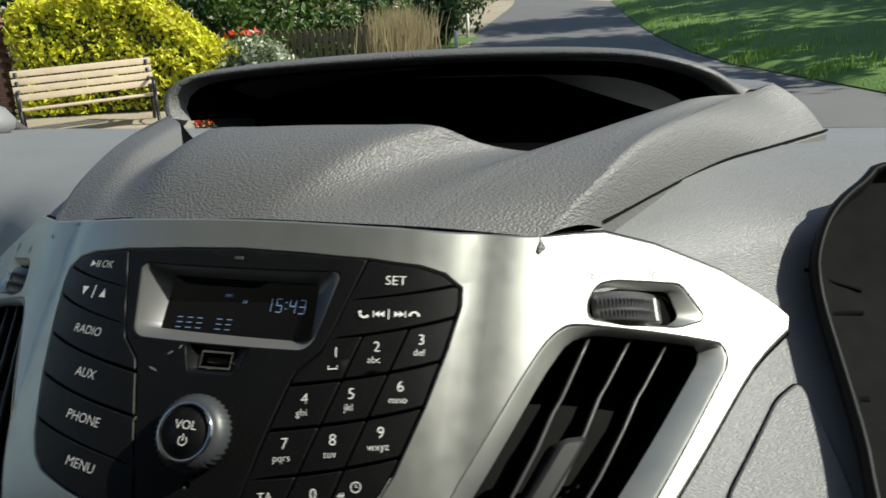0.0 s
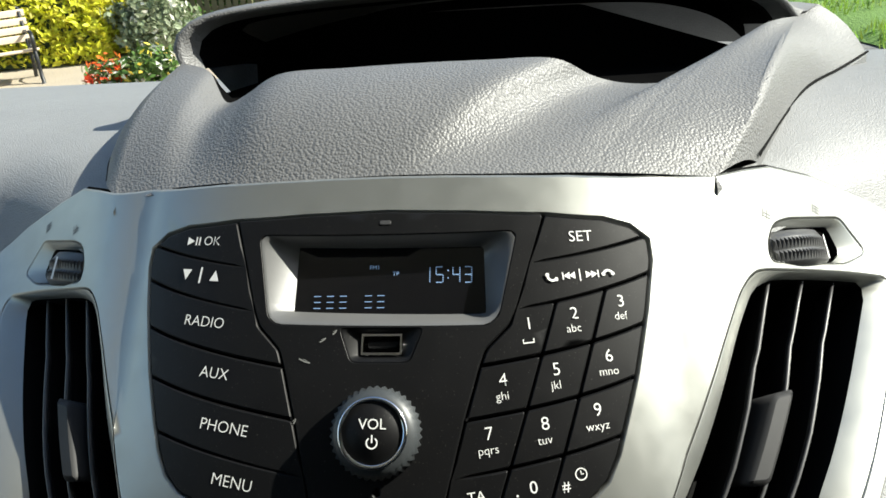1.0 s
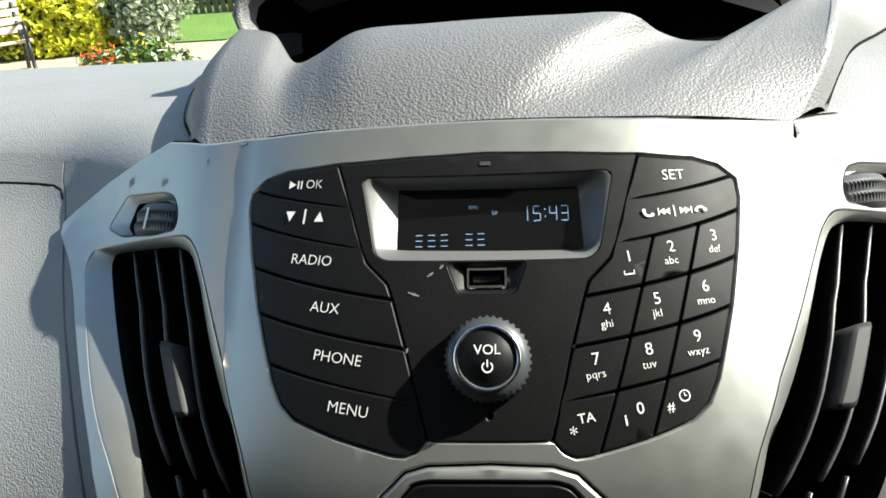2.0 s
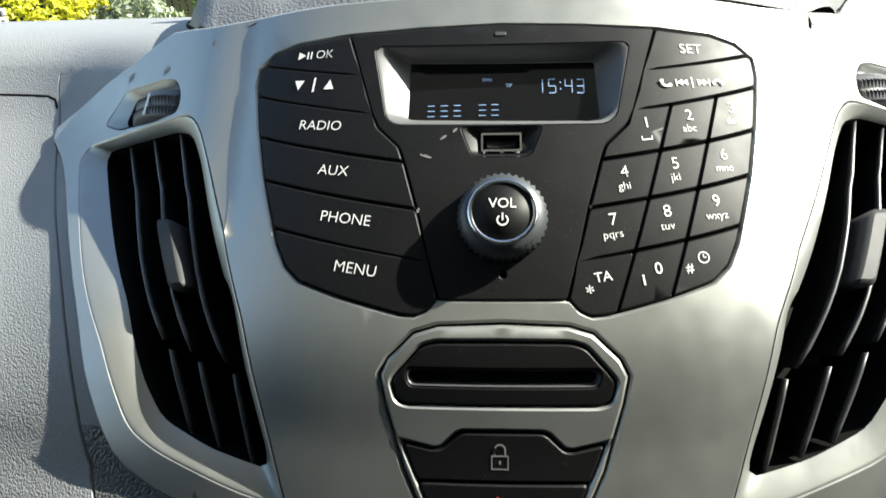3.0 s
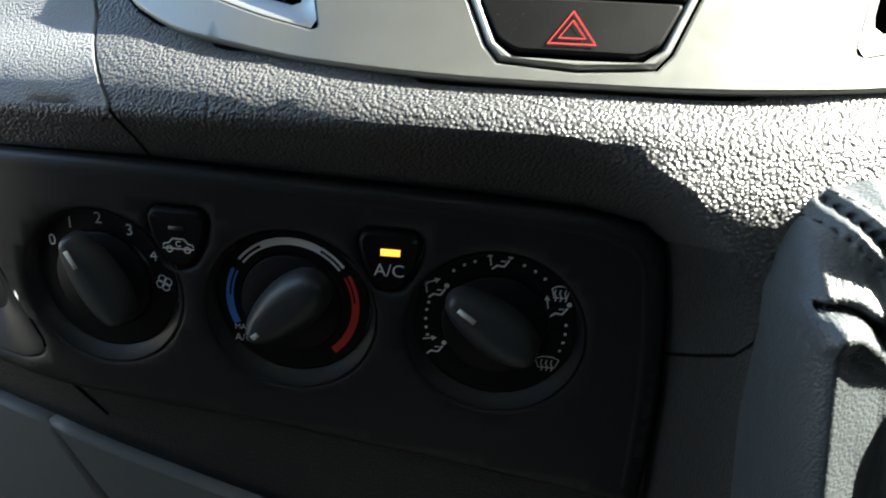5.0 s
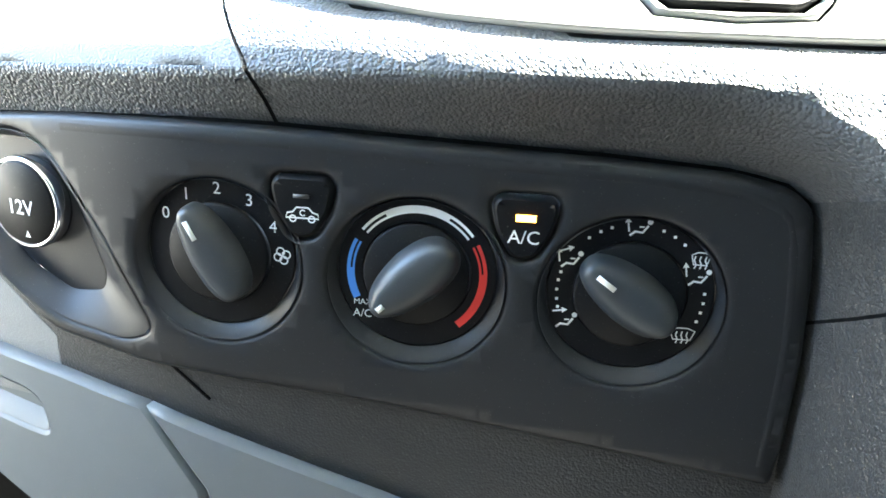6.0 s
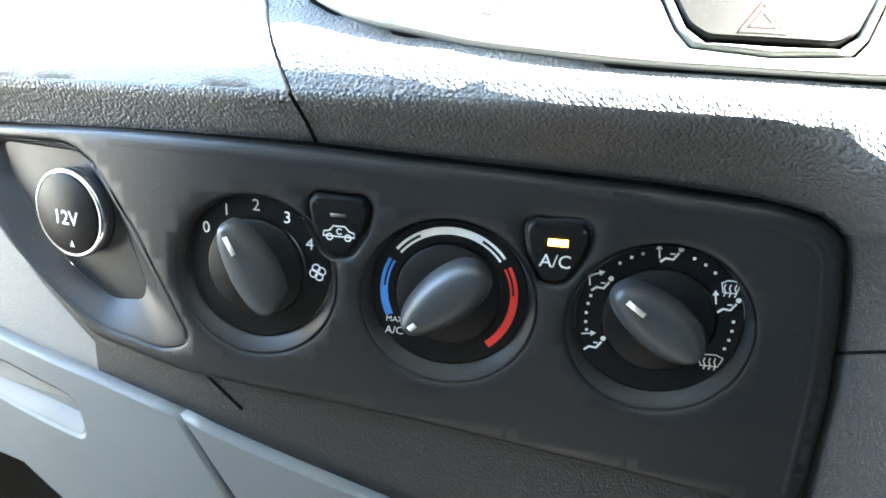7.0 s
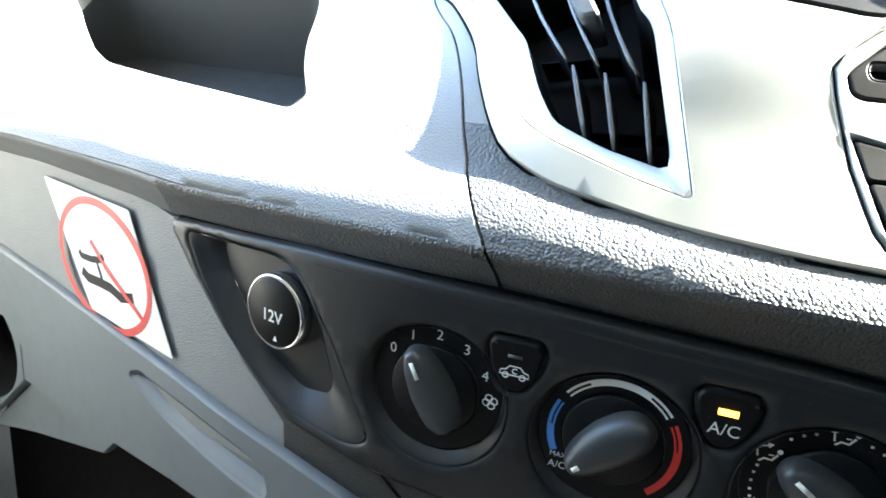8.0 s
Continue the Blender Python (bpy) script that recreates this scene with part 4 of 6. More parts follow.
slotp = part("disc_slot", TOP.plate(inset(ccw(rounded(both(DISC), 0.004)), 0.0010), 0.0030, 0.007, 0.0016, [rounded(SLOT, 0.003)], 0.009), BLACK, disc, "black disc slot insert")
part("slot_lip", TOP.ribbon(rounded(SLOT, 0.003), inset(ccw(rounded(SLOT, 0.003)), 0.0020), 0.0028, -0.006), SLAT, slotp)
part("slot_dark", TOP.plate(inset(ccw(SLOT), 0.0005), -0.0055, 0.002, 0.0002), DULL, slotp)
lockb = part("lock_button", TOP.plate(rounded(LOCK, 0.003, 3), 0.0034, 0.007, 0.0014, (), 0.008), BLACK, disc, "black locking switch")
lock_icon = join(stroke([(-0.0052, -0.008), (0.0052, -0.008), (0.0052, 0.0005), (-0.0052, 0.0005)], 0.0011, True), stroke([(-0.0034, 0.001), (-0.0034, 0.0045)] + arc(0.0034, 180, 0, 8, 0, 0.0045) + [(0.0034, 0.001)], 0.0010), quad2(-0.0006, -0.005, 0.0006, -0.0025))
part("legend", lying(lock_icon, -0.002, 1.4762, 0.0038), LEGEND_GREY, lockb)
hazb = part("hazard_button", TOP.plate(rounded(HAZ, 0.004, 3), 0.0036, 0.007, 0.0014, (), 0.008), BLACK, disc, "black hazard light switch with a red triangle")
hz = join(stroke([(-0.0125, -0.0085), (0.0125, -0.0085), (0, 0.0105)], 0.0016, True), stroke([(-0.0070, -0.0052), (0.0070, -0.0052), (0, 0.0052)], 0.0013, True))
part("legend", lying(hz, -0.0035, 1.4422, 0.0040), RED, hazb)

# ---- heater control panel ----
climate = thing("heater_panel", "matt black heater control panel with three rotary dials", "heater controls", LOW.at(-0.2, 1.18, 0))
PANEL = [(-0.5763, 1.354), (-0.4082, 1.3582), (-0.2551, 1.356), (-0.1554, 1.352), (-0.055, 1.3486), (0.0201, 1.344), (0.0498, 1.3376), (0.0631, 1.3268), (0.0697, 1.2861), (0.0739, 1.2311), (0.0734, 1.1796), (0.0702, 1.1455), (-0.032, 1.1594), (-0.1851, 1.1787), (-0.3115, 1.1889), (-0.3567, 1.1918), (-0.4319, 1.2056), (-0.4702, 1.2353), (-0.5066, 1.2636), (-0.5559, 1.3142), (-0.5809, 1.3438)]
SOCKET = [(-0.5583, 1.3465), (-0.4399, 1.3465), (-0.4201, 1.3374), (-0.4083, 1.3227), (-0.3837, 1.2872), (-0.3571, 1.238), (-0.3451, 1.2156), (-0.3667, 1.2066), (-0.4212, 1.2149), (-0.4583, 1.2348), (-0.4951, 1.2639), (-0.5393, 1.3125)]
DIALS = [(-0.2956, 1.2741), (-0.1656, 1.2697), (-0.0329, 1.2669)]
K = 0.955
R1, R2 = 0.0515, 0.0562


def ring_at(x, z, r, n=48):
    return [(x + r * math.cos(2 * math.pi * i / n), z + r * K * math.sin(2 * math.pi * i / n)) for i in range(n)]


def shield(x, z, w, h):
    p = [(-0.50, 0.34), (-0.40, 0.50), (0.40, 0.50), (0.50, 0.34), (0.42, -0.06), (0.20, -0.44), (0.08, -0.5), (-0.08, -0.5), (-0.20, -0.44), (-0.42, -0.06)]
    return rounded([(x + a * w, z + b * h) for a, b in p], 0.004, 3)


BUTTONS = [(-0.2371, 1.3093, "recirculation"), (-0.1003, 1.3054, "air_conditioning")]
openings = [ring_at(x, z - 0.0050, R2) for x, z in DIALS] + [inset(ccw(shield(x, z, 0.0405, 0.0385)), -0.0010) for x, z, _ in BUTTONS] + [rounded(SOCKET, 0.012, 5)]
# the panel's upper and right edges rise in a soft fold
part("panel", weld(LOW.plate(rounded(PANEL, 0.006, 3), 0.006, 0.014, 0.0035, openings, 0.010)), CLIMATE, climate)
part("panel_gap", LOW.plate(inset(ccw(PANEL), -0.0025), -0.0030, 0.003, 0.0002, [inset(ccw(PANEL), 0.004)], 0.03), GAP, climate)
inner = [(-0.4014, 1.3497), (-0.2544, 1.3463), (-0.155, 1.3423), (-0.0549, 1.3388), (0.0128, 1.3344), (0.0395, 1.3279), (0.051, 1.3181), (0.0572, 1.2861), (0.0616, 1.2311), (0.0608, 1.1602)]
fold = []
for i, q in enumerate(spline(inner, 70)):
    d = Vector((0.35, 0.94)) if q.x > 0.03 else Vector((0.05, 1.0))
    d = Vector((1.0, 0.1)) if q.y < 1.31 else d
    d.normalize()
    fold.append([LOW.at(*(q + d * w), off) for w, off in ((-0.0045, 0.0052), (-0.002, 0.0060), (0.0005, 0.0064), (0.003, 0.0060), (0.006, 0.0052))])
part("edge_fold", grid(fold), CLIMATE, climate)
for k, (x, z) in enumerate(DIALS):
    d = part("dial", LOW.ribbon(ring_at(x, z - 0.0050, R2), ring_at(x, z, R1), 0.0056, -0.0022), CLIMATE, climate, "black rotary dial in a dished recess")
    part("dial_face", LOW.plate(ring_at(x, z, R1 - 0.0004), -0.0004, 0.004, 0.0008, [ring_at(x, z, 0.0345)], 0.02), BLACK, d, "black printed dial ring")
    turn = (29, 133, 55)[k]
    m = LOW.tangent(x, z, -0.0026, turn)
    part("knob_base", moved(lathe([(0.0338, 0.0), (0.0338, 0.0045), (0.0325, 0.0056), (0.0005, 0.0056)], 64), m), BLACK, d)
    blade = []
    for h, lx, tip, wid in ((0.0, 0.032, 0.0365, 0.0185), (0.0055, 0.0318, 0.0362, 0.0172), (0.0105, 0.0312, 0.0350, 0.0138), (0.0132, 0.0300, 0.0336, 0.0105), (0.0145, 0.0275, 0.0310, 0.0068), (0.0150, 0.020, 0.024, 0.002)):
        row = []
        for i in range(40):
            a = 2 * math.pi * i / 40
            ca, sa = math.cos(a), math.sin(a)
            y = (tip if sa > 0 else lx) * math.copysign(abs(sa) ** 0.75, sa)
            w = wid * (1.0 - 0.20 * (y / 0.036)) if y > 0 else wid * (1.0 + 0.05 * y / 0.036)
            row.append((w * math.copysign(abs(ca) ** 0.8, ca), y, 0.005 + h))
        blade.append(row)
    v, f = grid(blade, True)
    f.append(tuple(range(len(v) - 40, len(v))))
    grip = part("grip", moved((v, f), m), KNOB, d, "soft black grip")
    mark = [(-0.0016, 0.0145, 0.0194), (0.0016, 0.0145, 0.0194), (0.0016, 0.0275, 0.0190), (-0.0016, 0.0275, 0.0190)]
    if k == 1:
        mark = [(-0.0018, 0.0245, 0.0194), (0.0018, 0.0245, 0.0194), (0.0018, 0.0300, 0.0185), (-0.0018, 0.0300, 0.0185)]
    part("marker", moved((mark + [(a, b, c + 0.0012) for a, b, c in mark], [(0, 1, 2, 3), (4, 5, 6, 7), (0, 1, 5, 4), (1, 2, 6, 5), (2, 3, 7, 6), (3, 0, 4, 7)]), m), PRINT, grip, "white pointer")
    P = LOW.tangent(x, z, 0.0001, 0)

    def ink(geo, mat=PRINT):
        part("legend", moved(geo, P), mat, d)

    def person():
        return join(loop2d(arc(0.0017, 0, 330, 11, 0.0060, 0.0038)), stroke([(0.0052, 0.0015), (0.0022, -0.0030), (-0.0022, -0.0026), (-0.0052, -0.0052)], 0.0014), stroke([(0.0030, 0.0005), (0.0, 0.0004)], 0.0009))

    def arrow(dx, dy, up):
        return moved(join(stroke([(-0.004, 0), (0.003, 0)], 0.0010), tri_side(0.0035, 0, 0.0035, 0.004)), pose(dx, dy, 0, 0, 0, up))

    def screen(w=0.0075):
        return join(stroke([(-w, 0.004), (-w * 0.4, 0.0058), (w * 0.4, 0.0058), (w, 0.004), (w * 0.7, -0.002), (-w * 0.7, -0.002)], 0.0008, True), *[stroke([(a, -0.0045), (a + 0.0008, -0.002), (a - 0.0006, 0.001), (a, 0.0035)], 0.0008) for a in (-0.0032, 0, 0.0032)])
    if k == 0:
        for txt, a in (("0", 146), ("1", 118.5), ("2", 89), ("3", 58.5), ("4", 28)):
            ink(moved(lettering(txt, 0.0112), Matrix.Translation((0.0425 * math.cos(radians(a)), 0.0425 * math.sin(radians(a)), 0))))
        fan = join(*[moved(stroke(arc(0.0026, 0, 330, 14, 0.0030, 0), 0.0009, True), pose(0, 0, 0, 0, 0, q)) for q in (20, 110, 200, 290)])
        ink(moved(fan, Matrix.Translation((0.0430, 0.0015, 0))))
    if k == 1:
        def sweep(a0, a1, r0, r1):
            return grid([[(r * math.cos(radians(a)), r * math.sin(radians(a)), 0) for r in (r0, r1)] for a in [a0 + (a1 - a0) * i / 18 for i in range(19)]])
        ink(sweep(118, 62, 0.0398, 0.0448))
        ink(sweep(62, 38, 0.0398, 0.0412))
        ink(sweep(62, 38, 0.0430, 0.0448))
        ink(sweep(142, 118, 0.0398, 0.0412))
        ink(sweep(142, 118, 0.0430, 0.0448))
        ink(sweep(152, 178, 0.0398, 0.0412), BLUE)
        ink(sweep(152, 178, 0.0425, 0.0448), BLUE)
        ink(sweep(178, 206, 0.0398, 0.0448), BLUE)
        ink(sweep(30, 4, 0.0398, 0.0412), RED)
        ink(sweep(30, 4, 0.0425, 0.0448), RED)
        ink(sweep(4, -50, 0.0398, 0.0448), RED)
        ink(moved(join(moved(lettering("MAX", 0.0055), Matrix.Translation((0, 0.0045, 0))), moved(lettering("A/C", 0.0076), Matrix.Translation((0, -0.0035, 0)))), Matrix.Translation((-0.0345, -0.0262, 0))))
    if k == 2:
        def at(a, r=0.0430):
            return Matrix.Translation((r * math.cos(radians(a)), r * math.sin(radians(a)), 0))
        ink(moved(join(person(), arrow(-0.0065, 0.001, 100)), at(89)))
        ink(moved(join(person(), arrow(-0.0070, 0.002, 100), arrow(-0.003, 0.0062, 20)), at(152)))
        ink(moved(join(person(), arrow(-0.004, 0.0062, 10)), at(208)))
        ink(moved(join(moved(screen(0.0055), Matrix.Translation((0, 0.006, 0))), moved(person(), Matrix.Translation((0, -0.004, 0))), arrow(-0.0075, 0, 100)), at(25)))
        ink(moved(screen(), at(-36)))
        for a in (129, 119, 110, 70, 60, 50, 165, 172, 180, 188, 195, 5, -3, -11, -19):
            ink(moved(quad2(-0.0009, -0.0009, 0.0009, 0.0009), at(a, 0.0445)))
for x, z, what in BUTTONS:
    p = shield(x, z, 0.0405, 0.0385)
    b = part("switch", LOW.plate(p, 0.0072, 0.012, 0.0024, (), 0.012), BLACK, climate, "black %s switch" % what.replace("_", " "))
    if what == "recirculation":
        car = join(stroke([(-0.0105, -0.0025), (-0.0095, 0.0005), (-0.006, 0.0012), (-0.0035, 0.0042), (0.004, 0.0042), (0.0068, 0.0012), (0.0098, 0.0004), (0.0105, -0.0025)], 0.0010, True), stroke(arc(0.0020, 0, 330, 12, -0.006, -0.003), 0.0009, True), stroke(arc(0.0020, 0, 330, 12, 0.006, -0.003), 0.0009, True), stroke(arc(0.0018, 40, 320, 10, 0.0005, 0.0008), 0.0008))
        part("legend", moved(car, LOW.tangent(x + 0.0005, z - 0.004, 0.0078)), PRINT, b)
        part("lamp", moved(box(-0.005, 0.005, -0.0012, 0.0012, 0, 0.0006), LOW.tangent(x, z + 0.007, 0.0074)), SLAT, b)
    else:
        part("legend", moved(lettering("A/C", 0.0118), LOW.tangent(x, z - 0.0055, 0.0078)), PRINT, b)
        part("lamp", moved(box(-0.0060, 0.0060, -0.0021, 0.0021, 0, 0.0006), LOW.tangent(x + 0.0005, z + 0.0065, 0.0074)), AMBER, b, "lit amber indicator")

# twelve volt socket in its slanting pocket
socket = thing("power_socket", "round black twelve volt socket cap with a chrome rim", "power socket", LOW.at(-0.4445, 1.25, -0.01))
SOCKET_IN = [(-0.5261, 1.3419), (-0.4434, 1.3387), (-0.4264, 1.3258), (-0.4097, 1.2875), (-0.394, 1.2462), (-0.3977, 1.2334), (-0.4268, 1.2301), (-0.4604, 1.2467), (-0.4895, 1.2745), (-0.5179, 1.3145)]
part("pocket", LOW.ribbon(rounded(SOCKET, 0.012, 5), rounded(SOCKET_IN, 0.008, 5), 0.0052, -0.012), CLIMATE, socket, "smooth slanting pocket")
part("pocket_floor", LOW.plate(rounded(SOCKET_IN, 0.008, 5), -0.0118, 0.004, 0.0004), CLIMATE, socket)
m = LOW.tangent(-0.4504, 1.2949, -0.016)
part("chrome_rim", moved(lathe([(0.0325, 0.0), (0.0335, 0.012), (0.0330, 0.0152), (0.0312, 0.0162), (0.0300, 0.0150)], 64), m), CHROME, socket, "chrome rim")
cap = part("cap", moved(lathe([(0.0305, 0.010), (0.0300, 0.0160), (0.0285, 0.0172), (0.0005, 0.0178)], 64), m), BLACK, socket, "black cap")
part("legend", moved(join(moved(lettering("12V", 0.0150, 0.0002), Matrix.Translation((0.0, -0.0030, 0))), tri2(0.004, -0.0215, 0.005, 0.005)), m @ Matrix.Translation((0, 0, 0.0181))), PRINT, cap)

# ---- lower dashboard ----
PANEL_HOLE = inset(ccw(PANEL), 0.003)
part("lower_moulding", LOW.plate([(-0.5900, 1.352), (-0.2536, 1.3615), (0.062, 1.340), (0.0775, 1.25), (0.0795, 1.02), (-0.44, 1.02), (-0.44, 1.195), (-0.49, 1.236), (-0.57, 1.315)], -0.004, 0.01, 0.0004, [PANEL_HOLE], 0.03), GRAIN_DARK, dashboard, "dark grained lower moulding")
# Left part split off in a lighter grey to paint in the light there.
part("lit_side_moulding", LOW.plate([(-1.15, 1.378), (-0.85, 1.376), (-0.66, 1.366), (-0.5905, 1.352), (-0.5705, 1.315), (-0.4905, 1.236), (-0.4405, 1.195), (-0.4405, 1.14), (-1.15, 1.14)], -0.004, 0.01, 0.0004, (), 0.03), DASH, dashboard, "grained moulding below the storage bin, coloured lighter as lit")
CUP = [(-1.075 + 0.116 * math.cos(a / 20 * math.pi) + 0.028 * math.sin(a / 20 * math.pi), 1.077 + 0.084 * math.sin(a / 20 * math.pi)) for a in range(40)]
part("cup_holder", LOW.plate([(-1.28, 1.20), (-1.05, 1.202), (-0.9702, 1.1763), (-0.9337, 1.1344), (-0.9345, 1.0666), (-1.02, 0.998), (-1.1145, 0.9421), (-1.28, 0.90)], 0.004, 0.012, 0.004, [CUP], 0.02), LOWER, dashboard, "blue grey surround of a round black opening")
part("cup_wall", LOW.ribbon(CUP, inset(ccw(CUP), 0.008), 0.002, -0.07), DULL, dashboard)
part("trim_foot", LOW.plate([(-1.10, 0.935), (-0.935, 1.064), (-0.72, 1.062), (-0.753, 1.030), (-0.95, 0.98)], -0.006, 0.01, 0.002, (), 0.02), LOWER, dashboard)
TRIM = [(-1.0229, 1.2531), (-0.8602, 1.2344), (-0.7399, 1.2175), (-0.6000, 1.1980), (-0.5139, 1.1830), (-0.4323, 1.1705), (-0.3605, 1.1564)]
TRIM2 = [(-0.3584, 1.1559), (-0.2857, 1.1352), (-0.1873, 1.106), (-0.0948, 1.0759), (0.0, 1.015)]
HANDLE = [(-0.6655, 1.1706), (-0.646, 1.1793), (-0.5262, 1.1612), (-0.4662, 1.1495), (-0.4551, 1.1411), (-0.4498, 1.1156), (-0.4699, 1.1174), (-0.5316, 1.1275), (-0.6019, 1.1439)]
part("lower_trim", LOW.plate(TRIM + [(-0.3498, 1.1418), (-0.3192, 1.095), (-0.31, 1.04), (-0.47, 1.04), (-0.5289, 1.0697), (-0.5964, 1.0713), (-0.7482, 1.0671), (-0.8783, 1.0689), (-0.9305, 1.0713), (-0.9301, 1.1177), (-0.9602, 1.1502), (-1.0423, 1.1873)], 0.006, 0.012, 0.003, [rounded(HANDLE, 0.008)], 0.016), LOWER, dashboard, "blue grey lower trim with a handle recess")
part("lower_trim", LOW.plate(TRIM2 + [(0.0, 0.98), (-0.295, 1.02), (-0.3153, 1.0951)], 0.006, 0.012, 0.003, (), 0.016), LOWER, dashboard, "blue grey lower trim")
part("handle_recess", LOW.ribbon(rounded(HANDLE, 0.008), inset(ccw(rounded(HANDLE, 0.008)), 0.010), 0.004, -0.009), LOWER, dashboard)
part("handle_floor", LOW.plate(inset(ccw(rounded(HANDLE, 0.008)), 0.009), -0.008, 0.003, 0.0003), LOWER, dashboard)
part("footwell", LOW.plate([(-1.3, 1.30), (-0.9, 1.30), (-0.5, 1.16), (0.0, 1.0), (0.0, 0.62), (-1.3, 0.62)], -0.10, 0.01, 0.001, (), 0.05), DULL, dashboard, "dark passenger footwell lining")
part("seam", LOW.strip(dense([(-0.3525, 1.1982), (-0.3331, 1.1817), (-0.3115, 1.1638)], 0.01, False), 0.0022, -0.0034, 0.002), GAP, dashboard)
cut_line = []
for k, r in enumerate(rows_brow):
    z = 1.2565 + 0.045 * (4 - k) / 4
    a, b = next((p, q) for p, q in zip(r[turn_at:], r[turn_at + 1:]) if q.z <= z)
    cut_line.append(a.lerp(b, min(1, max(0, (a.z - z) / (a.z - b.z)))))
part("seam", grid([[p + Vector((0, -0.0008, 0.0011)), p + Vector((0, -0.0008, -0.0011))] for p in cut_line]), GAP, dashboard)
# open storage bin in the passenger side
BINLINE = material("dark smooth bin liner plastic", (0.022, 0.024, 0.026), 0.5)
bin_ = thing("storage_bin", "open dark storage bin sunk in the dashboard front", "storage bin", TOP.at(-0.6, 1.47, 0))
inner_bin = [(x - 0.05 if x < -0.7 else x * 0.985 - 0.006, z + (0.006 if z < 1.5 else -0.004)) for x, z in BIN]
part("bin_liner", TOP.ribbon(rounded(BIN, 0.012), rounded(inner_bin, 0.012), -0.0034, -0.14), BINLINE, bin_, "dark grey smooth liner")
part("bin_floor", TOP.plate(rounded(inner_bin, 0.012), -0.1395, 0.002, 0.0003, (), 0.02), BINLINE, bin_, "dark grey bin back")
# warning sticker
STICK = [(-0.8346, 1.3582), (-0.6601, 1.3468), (-0.5917, 1.2084), (-0.7460, 1.2208)]
sticker = thing("warning_sticker", "white warning sticker with a red ring and bar", "sticker", LOW.at(-0.61, 1.22, 0))
PAPER = material("white sticker paper", (0.80, 0.79, 0.77), 0.45, blotch=0.03)
part("paper", LOW.plate(rounded(STICK, 0.003, 2), 0.0005, 0.0008, 0.0001, (), 0.02), PAPER, sticker)
def on_sticker(points):
    """Drawing on the sticker, across and up from its middle."""
    return [(-0.716 + x, 1.279 + z) for x, z in points]


def printed(points, w, off):
    flat = stroke(on_sticker(points), w)
    return [LOW.at(x, z, off) for x, z, _ in flat[0]], flat[1]


ellipse = [(0.087 * math.cos(a / 30 * math.pi) - 0.014 * math.sin(a / 30 * math.pi), 0.068 * math.sin(a / 30 * math.pi) - 0.002) for a in range(61)]
part("red_ring", join(printed(ellipse, 0.0085, 0.0010), printed([(-0.022, 0.022), (0.010, -0.004), (0.036, -0.020), (0.080, -0.046)], 0.0055, 0.0012)), RED, sticker)
part("pictogram", join(printed([(-0.048, 0.006), (-0.043, 0.001), (-0.022, 0.001), (-0.004, 0.004), (0.003, 0.009)], 0.0075, 0.0008),
                       printed([(-0.044, -0.016), (-0.031, -0.022), (-0.010, -0.022), (0.014, -0.023), (0.034, -0.029), (0.058, -0.024)], 0.011, 0.0008),
                       printed([(-0.012, 0.002), (0.000, -0.022)], 0.005, 0.0007)), BLACK, sticker)

# ---- cab ----
cab = thing("van_cab", "dark interior of a van cab with a large windscreen", "van cab", (0, 0, 0.6), kind="structure")
CLOTH = material("dark grey seat cloth", (0.03, 0.03, 0.033), 0.9, grain=0.5, grain_scale=900)
HEADLINER = material("grey headlining", (0.50, 0.49, 0.47), 0.9)
LINING = material("dark grey bulkhead lining", (0.045, 0.045, 0.046), 0.85)
CARPET = material("black floor mat", (0.012, 0.012, 0.012), 0.95)
part("cab_floor", box(-1.3, 1.3, -1.6, 1.2, 0.55, 0.60), CARPET, cab)
part("bulkhead", grid([[(-1.3, -1.6, 0.6), (1.3, -1.6, 0.6)], [(-1.3, -1.6, 1.75), (1.3, -1.6, 1.75)]]), LINING, cab)
# Unseen pale upper half, added to bounce light onto the heater dials.
part("bulkhead_bounce", grid([[(-1.3, -1.6, 1.75), (1.3, -1.6, 1.75)], [(-1.3, -1.6, 2.62), (1.3, -1.6, 2.62)]]), HEADLINER, cab)
part("roof", box(-1.3, 1.3, -1.6, -0.02, 2.62, 2.66), HEADLINER, cab)
part("door_panel", box(1.3, 1.34, -1.6, 1.42, 0.6, 1.62), DASH, cab)
part("door_panel", box(-1.34, -1.3, -1.6, 1.42, 0.6, 1.62), DASH, cab)
part("door_pillar", box(1.30, 1.34, -1.6, -0.22, 1.62, 2.62), LINING, cab)
part("door_pillar", box(-1.34, -1.30, -1.6, -0.85, 1.62, 2.62), LINING, cab)
part("firewall", box(-1.3, 1.3, 1.36, 1.40, 0.6, 1.63), CARPET, cab)
for sx, front, top in ((-1, 1.33, 0.02), (1, 1.44, 1.34)):
    part("pillar", grid([[(sx * 1.34, front, 1.60), (sx * 1.29, front + 0.05, 1.60)], [(sx * 1.34, top, 2.62), (sx * 1.29, top + 0.02, 2.62)]]), HEADLINER, cab)
for x in (-0.45, 0.45):
    seat = thing("seat", "dark grey cloth van seat", "seat", (x, -1.15, 0.6), "cab seats")
    part("seat_base", box(x - 0.25, x + 0.25, -1.35, -0.80, 0.6, 1.02, 0.04), CLOTH, seat)
    part("backrest", box(x - 0.24, x + 0.24, -1.50, -1.36, 0.95, 1.75, 0.05), CLOTH, seat)

